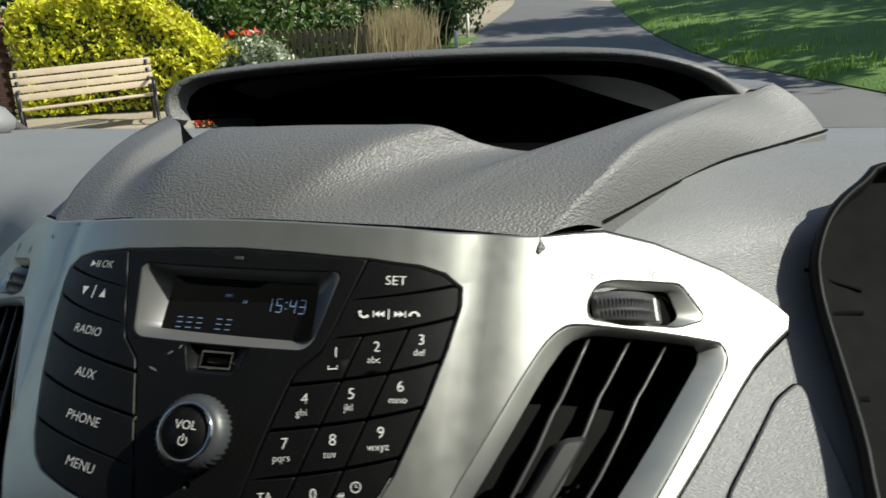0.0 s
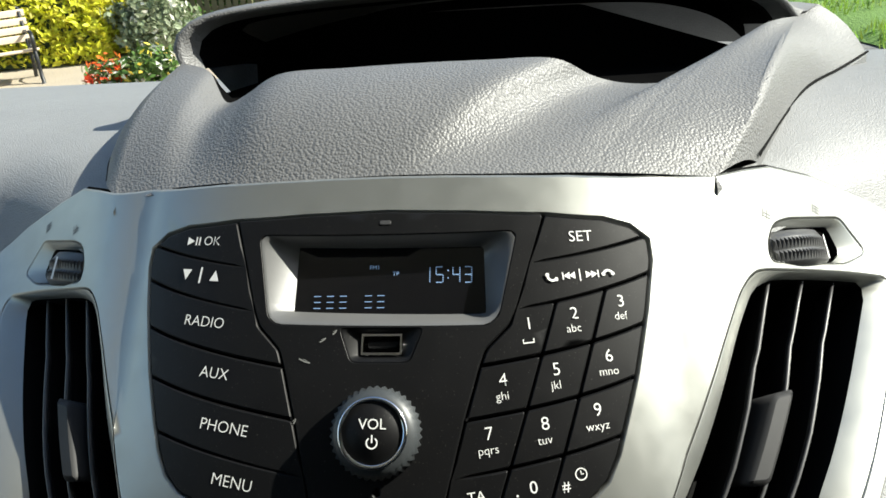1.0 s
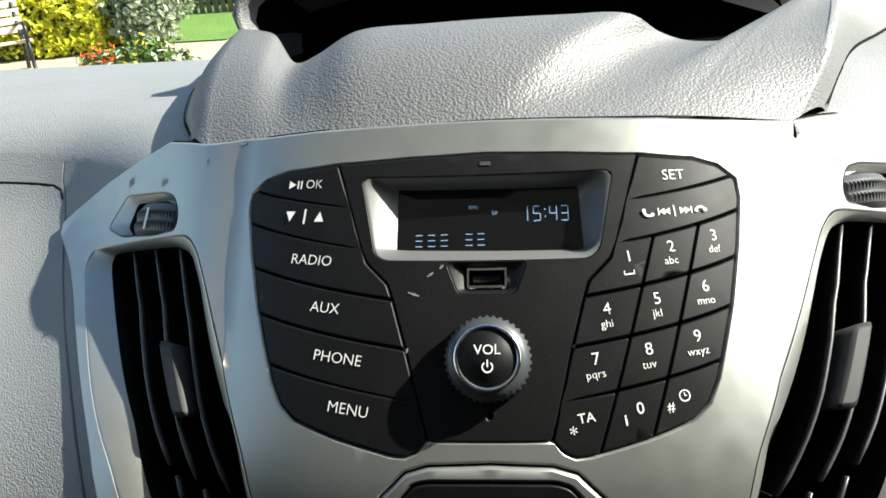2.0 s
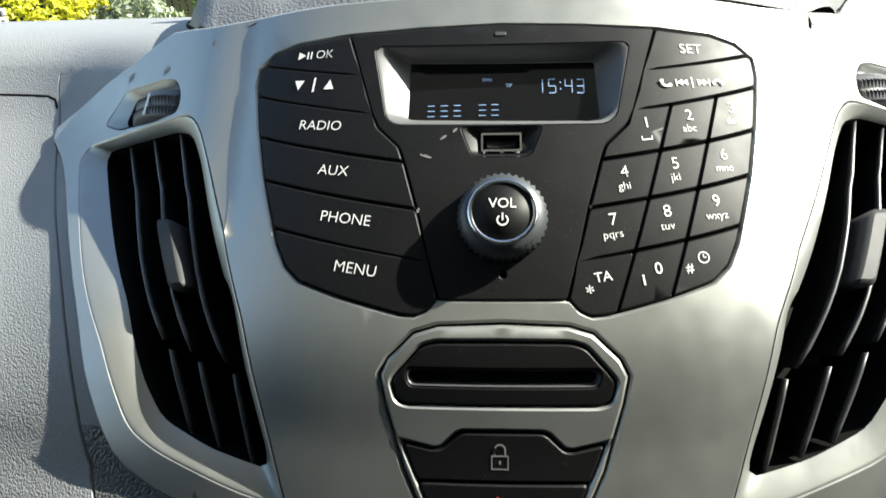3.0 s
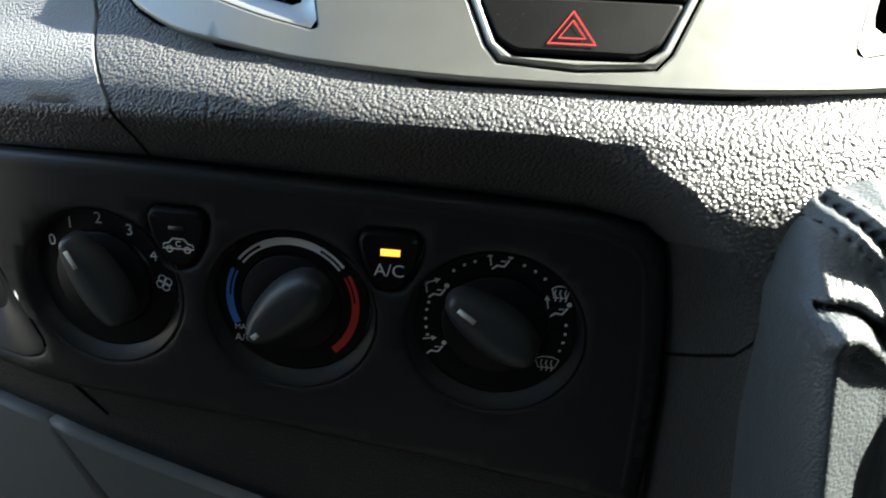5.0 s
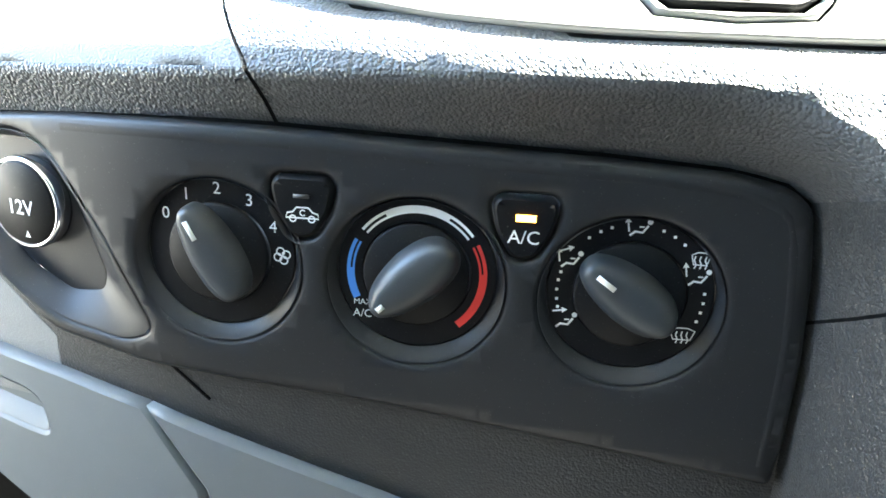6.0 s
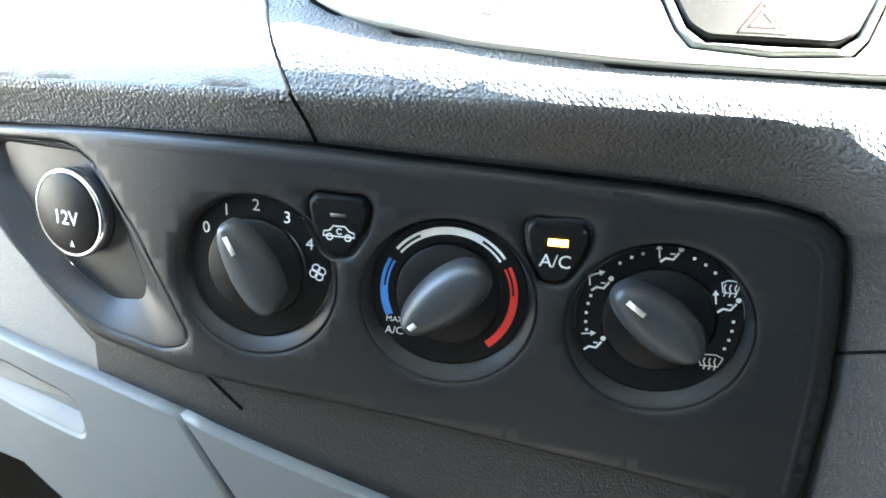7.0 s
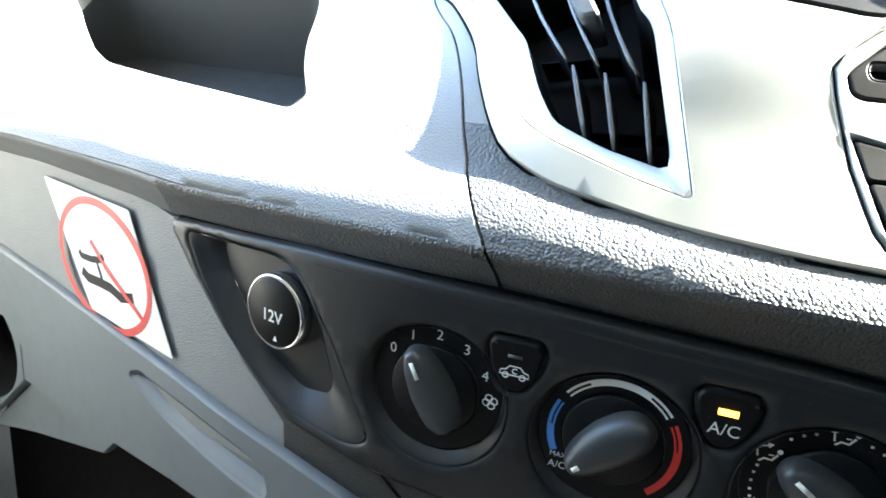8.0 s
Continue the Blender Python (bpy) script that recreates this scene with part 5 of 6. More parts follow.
# ---- gear lever boot ----
boot = thing("gear_lever_boot", "black stitched leather gear lever boot on the console", "gear lever", (0.17, -0.1, 1.1))
CROWN = [(0.096, 1.377), (0.103, 1.384), (0.110, 1.390), (0.125, 1.397), (0.149, 1.402), (0.186, 1.405), (0.34, 1.404)]
WELT_A = spline([(0.098, 1.380), (0.113, 1.375), (0.124, 1.366), (0.134, 1.355), (0.143, 1.339), (0.150, 1.324), (0.160, 1.301), (0.170, 1.24), (0.178, 1.15)], 60)
FURROW = spline([(0.119, 1.383), (0.126, 1.376), (0.138, 1.362), (0.1475, 1.343), (0.1545, 1.327), (0.1635, 1.302), (0.174, 1.24), (0.182, 1.15)], 60)
WELT_B = spline([(0.1125, 1.3915), (0.128, 1.384), (0.138, 1.374), (0.145, 1.362), (0.152, 1.343), (0.158, 1.325), (0.166, 1.302), (0.177, 1.24), (0.186, 1.15)], 60)
PLEAT = spline([(0.1065, 1.3440), (0.119, 1.3435), (0.130, 1.336), (0.1385, 1.328), (0.1425, 1.319), (0.1430, 1.310)], 30)


def line_z(p, x):
    for (x0, z0), (x1, z1) in zip(p, p[1:]):
        if x <= x1:
            return z0 + (z1 - z0) * max(0, (x - x0) / (x1 - x0))
    return p[-1][1]


def near(line, x, z):
    """Distance to a line and how far along it."""
    best, where = 9.0, 0
    for i, q in enumerate(line):
        d = math.hypot(x - q.x, z - q.y)
        if d < best:
            best, where = d, i
    return best, where / (len(line) - 1)


def boot_y(x, z):
    y = -0.120 - 0.05 * (1.385 - z)
    y += 160 * max(0, 0.110 - x) ** 2
    y += 0.045 * smooth(0.140, 0.165, x)
    y += 40 * max(0, 0.024 - (line_z(CROWN, x) - z)) ** 2
    y -= 2.2 * min(0.026, max(0, line_z(CROWN, x) - z)) * smooth(0.140, 0.165, x)
    y -= 1.0 * max(0, min(0.055, line_z(CROWN, x) - z)) * smooth(0.158, 0.138, x)
    y += 0.55 * max(0, x - 0.108) * smooth(0.150, 0.130, x) * smooth(1.375, 1.35, z)
    d, _ = near(FURROW, x, z)
    y += 0.0065 * math.exp(-(d / 0.0020) ** 2) - 0.0045 * math.exp(-((d - 0.0052) / 0.0032) ** 2)
    for welt in (WELT_A, WELT_B):
        d, _ = near(welt, x, z)
        y += 0.0018 * math.exp(-(d / 0.0010) ** 2)
    d, t = near(PLEAT, x, z)
    wide = 0.0012 + 0.0042 * smooth(0.25, 0.9, t)
    y += 0.018 * math.exp(-(d / wide) ** 2)
    under = smooth(-0.004, 0.004, 1.344 - 0.55 * (x - 0.107) - 12 * max(0, x - 0.125) ** 2 - z)
    y -= 0.006 * under * smooth(0.95, 0.5, t) * math.exp(-((d - 0.007) / 0.006) ** 2)
    hollow = smooth(0, 0.016, line_z([(0.150, 1.300), (0.1555, 1.347), (0.166, 1.371), (0.189, 1.381), (0.34, 1.378)], x) - z) * smooth(0.1545, 0.164, x - max(0, 1.33 - z) * 0.28)
    y += 0.13 * hollow
    y -= 0.010 * math.exp(-((z - 1.388) / 0.010) ** 2) * smooth(0.150, 0.175, x)
    y = min(y, -0.082)
    return y + 0.0008 * noise.noise(Vector((x * 60, z * 40, 2.0)))


xs = [0.096 + 0.077 * i / 129 for i in range(130)] + [0.173 + 0.167 * i / 30 for i in range(1, 31)]
cols = []
for x in xs:
    top = line_z(CROWN, x)
    col = [Vector((x, boot_y(x, top) + 0.045, top - 0.004)), Vector((x, boot_y(x, top) + 0.015, top + 0.0005))]
    for k in range(150):
        z = top - (top - 1.05) * (k / 149) ** 1.7
        col.append(Vector((x, boot_y(x, z), z)))
    cols.append(col)
cols.insert(0, [Vector((p.x - 0.002, -0.045, p.z)) for p in cols[0]])


def set_down(geo):
    """Places the boot at its size beside the console."""
    return [Vector((1.1245 * v[0] + -0.0358 * v[2] + 0.0385, 1.1 * v[1] + 0.074, 0.01 * v[0] + 1.1394 * v[2] + -0.2127)) for v in geo[0]], geo[1]


part("leather", set_down(grid(cols)), LEATHER, boot)
for welt in (WELT_A, WELT_B):
    fine = along(welt, 110)
    stitches = []
    for i in range(0, 80, 2):
        a, c = fine[i], fine[i + 1]
        q, up = Vector((0.0005, 0, 0.0004)), Vector((0, -0.0011, 0))
        a3, c3 = Vector((a.x, boot_y(a.x, a.y) - 0.0002, a.y)), Vector((c.x, boot_y(c.x, c.y) - 0.0002, c.y))
        stitches.append(([a3 - q, a3 + q, c3 + q, c3 - q, a3 - q * 0.5 + up, a3 + q * 0.5 + up, c3 + q * 0.5 + up, c3 - q * 0.5 + up], [(0, 1, 5, 4), (1, 2, 6, 5), (2, 3, 7, 6), (3, 0, 4, 7), (4, 5, 6, 7)]))
    tagged(part("stitching", set_down(join(*stitches)), THREAD, boot, "row of dark stitching"), kind="stuff")

# ---- instrument binnacle at the driver's side ----
binnacle = thing("instrument_binnacle", "dark grey instrument binnacle with a thick black rounded edge", "binnacle", (0.56, 0.40, 1.55))
EDGE = [(0.86, 1.775), (0.74, 1.765), (0.5742, 1.7513), (0.544, 1.7354), (0.5189, 1.7184), (0.5009, 1.6993), (0.4882, 1.6739), (0.4862, 1.658), (0.4884, 1.6323), (0.493, 1.6065), (0.4971, 1.5801), (0.4989, 1.5601), (0.4976, 1.5326), (0.505, 1.46), (0.505, 1.4)]
edge = spline(EDGE, 70)
rows, inner = [], []
for i, p in enumerate(edge):
    d = (edge[min(i + 1, 69)] - edge[max(i - 1, 0)]).normalized()
    n = Vector((-d.y, d.x))
    n = n if n.x - 0.3 * n.y > 0 else -n
    w = 0.011
    row = [TOP.at(p.x + 0.02, p.y, -0.02), TOP.at(p.x + 0.001, p.y, 0.013)]
    for k, off in ((0.08, 0.018), (0.25, 0.023), (0.45, 0.025), (0.7, 0.023), (0.9, 0.018), (1.0, 0.011)):
        q = p + n * w * k
        row.append(TOP.at(q.x, q.y, off))
    rows.append(row)
    inner.append(p + n * w)
part("edge_trim", grid(rows), BLACK, binnacle, "thick rounded black edge")
face = []
for p in inner:
    far = Vector((0.95, min(max(p.y, 1.45), 1.83)))
    face.append([TOP.at(q.x, q.y, off) for q, off in [(p.lerp(far, k), 0.012 - 0.02 * k) for k in (0, 0.04, 0.1, 0.2, 0.4, 0.7, 1.0)]])
# Near-black material paints in the shade of the cowl over the face.
part("face", grid(face), DULL, binnacle, "face panel, coloured near black as cowl shade")
for line in [[(0.4836, 1.6638), (0.5116, 1.6514), (0.5366, 1.6444)], [(0.4906, 1.629), (0.5343, 1.6291)], [(0.5086, 1.5831), (0.5214, 1.5827)]]:
    part("shut_line", TOP.strip(dense(line, 0.01, False), 0.0026, 0.0118, 0.001), GAP, binnacle)
SIDE = [(0.4701, 1.5964), (0.4809, 1.5831), (0.4923, 1.5577), (0.5, 1.5387), (0.54, 1.46), (0.355, 1.46), (0.4016, 1.5529), (0.4489, 1.5895)]
part("knee_panel", TOP.plate(rounded(SIDE, 0.006), 0.0010, 0.004, 0.0014, (), 0.016), DASH, dashboard, "smooth grey knee panel")
part("knee_gap", TOP.plate(inset(ccw(rounded(SIDE, 0.006)), -0.0016), -0.0026, 0.003, 0.0002, (), 0.02), GAP, dashboard)

# ---- outside ----
SLOPE = 0.081


def ground_z(y):
    return SLOPE * y


def site(x, y):
    """Turns the plan of the lane and garden to the van's axes."""
    return x + 0.073 * y - 0.09, 0.804 * y + 0.0155 * x - 0.55


EARTH = material("pale dry paving and earth", (0.34, 0.29, 0.22), 0.9, grain=0.6, grain_scale=40, depth=0.02, blotch=0.3, blotch_scale=0.8)
ASPHALT = material("worn grey asphalt", (0.130, 0.129, 0.128), 0.85, grain=0.7, grain_scale=60, depth=0.01, blotch=0.22, blotch_scale=0.7)
TURF = material("short grass ground", (0.095, 0.180, 0.030), 0.9, grain=0.8, grain_scale=30, depth=0.03, blotch=0.35, blotch_scale=1.2)
WOOD = material("weathered pale bench wood", (0.55, 0.45, 0.33), 0.7, grain=0.5, grain_scale=60, depth=0.004, blotch=0.22, blotch_scale=6)
FENCE = material("old brown fence wood", (0.16, 0.115, 0.075), 0.85, grain=0.6, grain_scale=60, depth=0.004, blotch=0.3, blotch_scale=5)
IRON = material("black painted cast iron", (0.012, 0.013, 0.014), 0.45)
BRICK = material("old red brown brick", (0.20, 0.105, 0.070), 0.9, grain=0.6, grain_scale=60, depth=0.004, blotch=0.3, blotch_scale=12)
WHITE_POST = material("white painted marker", (0.75, 0.75, 0.72), 0.6)
BARK = material("rough bark", (0.10, 0.075, 0.05), 0.95, grain=1.0, grain_scale=30, depth=0.02, blotch=0.3)


def foliage(name, base, vary=0.35, rough=0.55):
    m = bpy.data.materials.new(name)
    m.use_nodes = True
    n, l = m.node_tree.nodes, m.node_tree.links
    b = n["Principled BSDF"]
    geo = n.new("ShaderNodeNewGeometry")
    hsv = n.new("ShaderNodeHueSaturation")
    hsv.inputs["Color"].default_value = (*base, 1)
    mr = n.new("ShaderNodeMapRange")
    mr.inputs["To Min"].default_value, mr.inputs["To Max"].default_value = 1 - vary, 1 + vary
    l.new(geo.outputs["Random Per Island"], mr.inputs["Value"])
    l.new(mr.outputs["Result"], hsv.inputs["Value"])
    hm = n.new("ShaderNodeMapRange")
    hm.inputs["To Min"].default_value, hm.inputs["To Max"].default_value = 0.485, 0.515
    l.new(geo.outputs["Random Per Island"], hm.inputs["Value"])
    l.new(hm.outputs["Result"], hsv.inputs["Hue"])
    l.new(hsv.outputs["Color"], b.inputs["Base Color"])
    b.inputs["Roughness"].default_value = rough
    tr = n.new("ShaderNodeBsdfTranslucent")
    l.new(hsv.outputs["Color"], tr.inputs["Color"])
    mix = n.new("ShaderNodeMixShader")
    mix.inputs["Fac"].default_value = 0.35
    l.new(b.outputs[0], mix.inputs[1])
    l.new(tr.outputs[0], mix.inputs[2])
    l.new(mix.outputs[0], n["Material Output"].inputs["Surface"])
    return m


GOLD = foliage("golden yellow green hedge leaves", (0.62, 0.60, 0.04), 0.35)
GREEN = foliage("mid green leaves", (0.085, 0.15, 0.030), 0.45)
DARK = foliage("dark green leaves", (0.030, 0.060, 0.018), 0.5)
GREY_LEAF = foliage("pale grey green leaves", (0.24, 0.28, 0.17), 0.35)
STRAW = foliage("dry straw stems", (0.42, 0.34, 0.19), 0.3)
BLADES = foliage("grass blades", (0.23, 0.35, 0.045), 0.4)
ORANGE = foliage("orange red petals", (0.75, 0.10, 0.02), 0.25)
YELLOW = foliage("yellow petals", (0.80, 0.60, 0.08), 0.2)
CREAM = foliage("cream white petals", (0.80, 0.78, 0.68), 0.12)


def leaves(rng, spots, size, flat=0.0):
    verts, faces = [], []
    for p, out in spots:
        d = Vector((rng.uniform(-1, 1), rng.uniform(-1, 1), rng.uniform(-1, 1))) + out * 0.8
        d.normalize()
        u = d.orthogonal().normalized()
        u.rotate(Matrix.Rotation(rng.uniform(0, 6.28), 3, d))
        w = d.cross(u)
        a = size * rng.uniform(0.6, 1.3)
        k = len(verts)
        verts += [p - u * a, p + w * a * 0.5 + d * a * 0.12, p + u * a, p - w * a * 0.5 + d * a * 0.12]
        faces.append((k, k + 1, k + 2, k + 3))
    return verts, faces


def crown(rng, centre, radii, count, size, lump=0.28, scale=2.2, shell=0.5):
    """Leaves round an uneven body, thickest near its skin."""
    spots = []
    c = Vector(centre)
    while len(spots) < count:
        v = Vector((rng.gauss(0, 1), rng.gauss(0, 1), rng.gauss(0, 1))).normalized()
        r = 1 + lump * 2 * noise.noise(v * scale + c)
        t = r * (1 - shell * rng.random() ** 2)
        p = Vector((v.x * radii[0], v.y * radii[1], v.z * radii[2])) * t + c
        if p.z > ground_z(p.y) + 0.02:
            spots.append((p, v))
    return leaves(rng, spots, size)


def stems(rng, x, y, height, spread, n):
    geo = []
    for i in range(n):
        a = rng.uniform(0, 6.28)
        base = Vector((x + rng.uniform(-1, 1) * spread * 0.3, y + rng.uniform(-1, 1) * spread * 0.3, ground_z(y) - 0.02))
        tip = base + Vector((math.cos(a) * spread * 0.7, math.sin(a) * spread * 0.7, height * rng.uniform(0.7, 1.0)))
        rows = []
        for k in range(5):
            t = k / 4
            p = base.lerp(tip, t) + Vector((0, 0, 0.12 * height * math.sin(math.pi * t)))
            r = 0.018 * (1 - 0.8 * t)
            rows.append([p + Vector((math.cos(q) * r, math.sin(q) * r, 0)) for q in (0, 2.1, 4.2)])
        geo.append(grid(rows, True))
    return join(*geo)


def shrub(name, label, centre, radii, count, size, mat, group="", lump=0.28, blooms=None, category="shrub"):
    rng = random.Random(hash_of(centre))
    sx, sy = site(centre[0], centre[1])
    centre = (sx, sy, centre[2] - ground_z(centre[1]) + ground_z(sy))
    e = thing(name, label, category, (centre[0], centre[1], ground_z(centre[1])), group)
    part("stems", stems(rng, centre[0], centre[1], centre[2] - ground_z(centre[1]) + radii[2] * 0.4, min(radii[0], radii[1]), 7), BARK, e)
    part("crown", crown(rng, centre, radii, count, size, lump), mat, e, smooth=False)
    for petal, n, psize in (blooms or ()):
        tagged(part("blossom", crown(rng, centre, [r * 1.03 for r in radii], n, psize, lump, 2.2, 0.12), petal, e, smooth=False), kind="stuff")
    return e


def hash_of(c):
    return int(abs(c[0]) * 1000) * 31 + int(abs(c[1]) * 1000) * 17 + int(abs(c[2]) * 1000)


def tree(centre, height, spread, count, size, mat, group="roadside trees"):
    x, y = site(*centre)
    rng = random.Random(hash_of((*centre, height)))
    z0 = ground_z(y)
    e = thing("tree", "tall leafy roadside tree with a rough trunk", "tree", (x, y, z0), group)
    rows = []
    for k in range(9):
        t = k / 8
        r = 0.22 * (1 - 0.75 * t) + 0.08 * (1 - t) ** 6
        rows.append([(x + 0.15 * math.sin(3 * t) + r * math.cos(a), y + r * math.sin(a), z0 - 0.1 + height * 0.85 * t) for a in [2 * math.pi * q / 10 for q in range(10)]])
    part("trunk", grid(rows, True), BARK, e)
    for k in range(7):
        a, h = rng.uniform(0, 6.28), height * rng.uniform(0.35, 0.75)
        base, tip = Vector((x, y, z0 + h)), Vector((x + math.cos(a) * spread * 0.8, y + math.sin(a) * spread * 0.8, z0 + h + height * 0.18))
        rows = []
        for j in range(6):
            t = j / 5
            p = base.lerp(tip, t) + Vector((0, 0, 0.3 * math.sin(math.pi * t)))
            r = 0.08 * (1 - 0.85 * t)
            rows.append([p + Vector((math.cos(q) * r, 0, math.sin(q) * r)) for q in (0, 1.6, 3.1, 4.7)])
        part("limb", grid(rows, True), BARK, e)
    geo = []
    for k in range(9):
        c = (x + rng.uniform(-0.6, 0.6) * spread, y + rng.uniform(-0.6, 0.6) * spread, z0 + height * rng.uniform(0.5, 0.95))
        geo.append(crown(rng, c, (spread * 0.5, spread * 0.5, spread * 0.36), count // 9, size, 0.35, 2.0, 0.7))
    part("crown", join(*geo), mat, e, smooth=False)


ys = (-80, -30, -10, -5, 0, 5, 10, 15, 20, 25, 30, 40, 50, 70, 100, 160, 300, 900)
sole("ground", grid([[(x, y, ground_z(min(y, 60))) for x in (-900, -200, -60, -20, -10, -5, 0, 5, 10, 20, 60, 200, 900)] for y in ys]), EARTH, "pale dry paved ground beside the road", "ground", kind="structure")
ROAD_L = [(-2.0, -60), (-2.4, 0), (-2.9, 8), (-3.5, 14), (-4.5, 20.9), (-5.3, 25.5), (-7.0, 40), (-8.5, 48)]
ROAD_R = [(8.0, -60), (6.0, 0), (4.0, 9), (2.85, 13.3), (1.35, 16.1), (0.36, 19.2), (-1.0, 26.4), (-2.75, 39)]
left_e, right_e = spline([(x, y, 0) for x, y in [site(*q) for q in ROAD_L]], 50), spline([(x, y, 0) for x, y in [site(*q) for q in ROAD_R]], 50)
sole("road", grid([[Vector((p.x + (q.x - p.x) * k / 6, p.y + (q.y - p.y) * k / 6, ground_z(p.y + (q.y - p.y) * k / 6) + 0.012)) for k in range(7)] for p, q in zip(left_e, right_e)]), ASPHALT, "worn grey asphalt lane", "road", kind="structure")
verge = [[Vector((q.x - 0.05 + w, q.y + w * 0.25, ground_z(q.y + w * 0.25) + 0.03 + h)) for w, h in ((0, 0), (0.25, 0.09), (1.0, 0.16), (3.0, 0.35), (8.0, 0.9), (16.0, 1.4), (40, 1.6))] for q in right_e[14:]]
sole("grass_verge", grid(verge), TURF, "sloping green grass verge by the road", "verge", kind="structure")
lawn = [[Vector((*site(x, y), ground_z(site(x, y)[1]) + 0.02)) for x in (-9.0, -8, -7, -6, -5.3, -4.9)] for y in (13.3, 14, 15, 16, 18, 20, 22, 24)]
sole("lawn", grid(lawn), TURF, "strip of garden lawn behind the paving", "lawn", kind="structure")
rng = random.Random(5)
verts, faces = [], []
for k in range(26000):
    j = min(35, int(abs(rng.gauss(0, 1)) * 12))
    q = right_e[14 + j]
    w = abs(rng.gauss(0, 1.0))
    h = 0.03 + (0.36 * w if w < 0.25 else 0.09 + 0.09 * (w - 0.25))
    p = Vector((q.x - 0.05 + w + rng.uniform(-0.1, 0.1), q.y + w * 0.25 + rng.uniform(-0.5, 0.5), 0))
    p.z = ground_z(p.y) + min(h, 0.4)
    a = rng.uniform(0, 6.28)
    d = Vector((math.cos(a), math.sin(a), 0)) * 0.014
    tip = p + Vector((rng.uniform(-0.05, 0.05), rng.uniform(-0.05, 0.05), rng.uniform(0.06, 0.18)))
    n = len(verts)
    verts += [p - d, p + d, tip]
    faces.append((n, n + 1, n + 2))
sole("grass_blades", (verts, faces), BLADES, "long grass blades along the verge", "grass", kind="stuff", smooth=False)

# bench
bench = thing("bench", "weathered wooden slatted bench with black cast iron ends", "bench", (*site(-7.3, 10.7), ground_z(site(-7.3, 10.7)[1])))
A, B = Vector((*site(-7.87, 9.96), 0)), Vector((*site(-6.72, 11.32), 0))
ux = (B - A).normalized()
uy = Vector((-ux.y, ux.x, 0))
LENGTH = (B - A).length
fall = (ground_z(B.y) - ground_z(A.y)) / LENGTH


def seat_frame(geo):
    out = []
    for v in geo[0]:
        v = Vector(v)
        p = A + ux * v.x + uy * v.y
        out.append(Vector((p.x, p.y, ground_z(A.y) + fall * v.x + v.z)))
    return out, geo[1]


for k in range(4):
    y = 0.04 + 0.115 * k
    part("seat_slat", seat_frame(box(-0.06, LENGTH + 0.06, y, y + 0.095, 0.405 - 0.012 * k, 0.435 - 0.012 * k, 0.006)), WOOD, bench)
for k in range(4):
    z, y = 0.50 + 0.105 * k, 0.50 + 0.035 * k
    part("back_slat", seat_frame(box(-0.06, LENGTH + 0.06, y, y + 0.03, z, z + 0.085, 0.006)), WOOD, bench)
for x in (0.0, LENGTH):
    def bar(points, r=0.022):
        pts = spline([(x, a, b) for a, b in points], 14)
        return seat_frame(grid([[p + Vector((dx * r, 0, 0)) + Vector((0, dy * r, dy * r * 0.4)) for dx, dy in ((-1, -1), (1, -1), (1, 1), (-1, 1))] for p in pts], True))
    part("leg", bar([(-0.03, 0.0), (0.03, 0.16), (0.02, 0.30), (0.05, 0.42)]), IRON, bench)
    part("leg", bar([(0.58, 0.0), (0.50, 0.18), (0.46, 0.30), (0.48, 0.42)]), IRON, bench)
    part("back_upright", bar([(0.47, 0.40), (0.54, 0.60), (0.64, 0.93)]), IRON, bench)
    part("arm", bar([(0.02, 0.42), (-0.02, 0.55), (0.04, 0.64), (0.28, 0.63), (0.52, 0.62)]), IRON, bench)
    part("scroll", bar([(0.12, 0.42), (0.16, 0.52), (0.26, 0.55), (0.34, 0.49), (0.30, 0.43)], 0.014), IRON, bench)
    part("stretcher", bar([(0.03, 0.18), (0.26, 0.24), (0.50, 0.20)], 0.014), IRON, bench)

# hedge behind the bench
rng = random.Random(11)
spots = []
while len(spots) < 15000:
    x, d, h = rng.uniform(0, 1), rng.uniform(-1, 1), rng.uniform(0, 1)
    top = 1.50 + 0.22 * math.sin(2.2 * x + 0.5) - 0.85 * smooth(0.55, 1.05, x) + 0.10 * noise.noise(Vector((x * 9, 0, 3)))
    px = -9.5 + 3.0 * x + 0.12 * noise.noise(Vector((d * 3, h * 4, x * 8)))
    py = 12.35 + 0.85 * x + d * 0.55 * (1 - 0.3 * h) + 0.12 * noise.noise(Vector((x * 8, h * 5, 1)))
    px, py = site(px, py)
    if abs(d) < 0.7 and h < 0.8 and 0.04 < x < 0.96:
        continue
    spots.append((Vector((px, py, ground_z(py) + 0.05 + h * top)), Vector((0.2, -0.6 if d < 0 else 0.6, 0.6 * h))))
hedge = thing("hedge", "rounded golden green clipped hedge behind the bench", "hedge", (*site(-8.0, 12.7), ground_z(site(-8.0, 12.7)[1])))
part("crown", leaves(rng, spots, 0.055), GOLD, hedge, smooth=False)
# Added solid core; its dark green stands for shade deep in the hedge.
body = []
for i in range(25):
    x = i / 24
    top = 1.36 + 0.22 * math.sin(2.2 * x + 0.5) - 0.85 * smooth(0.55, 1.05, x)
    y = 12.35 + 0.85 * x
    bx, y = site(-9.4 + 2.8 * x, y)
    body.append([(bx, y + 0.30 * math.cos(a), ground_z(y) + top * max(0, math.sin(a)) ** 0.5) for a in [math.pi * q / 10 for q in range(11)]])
part("shade_core", grid(body), DARK, hedge)

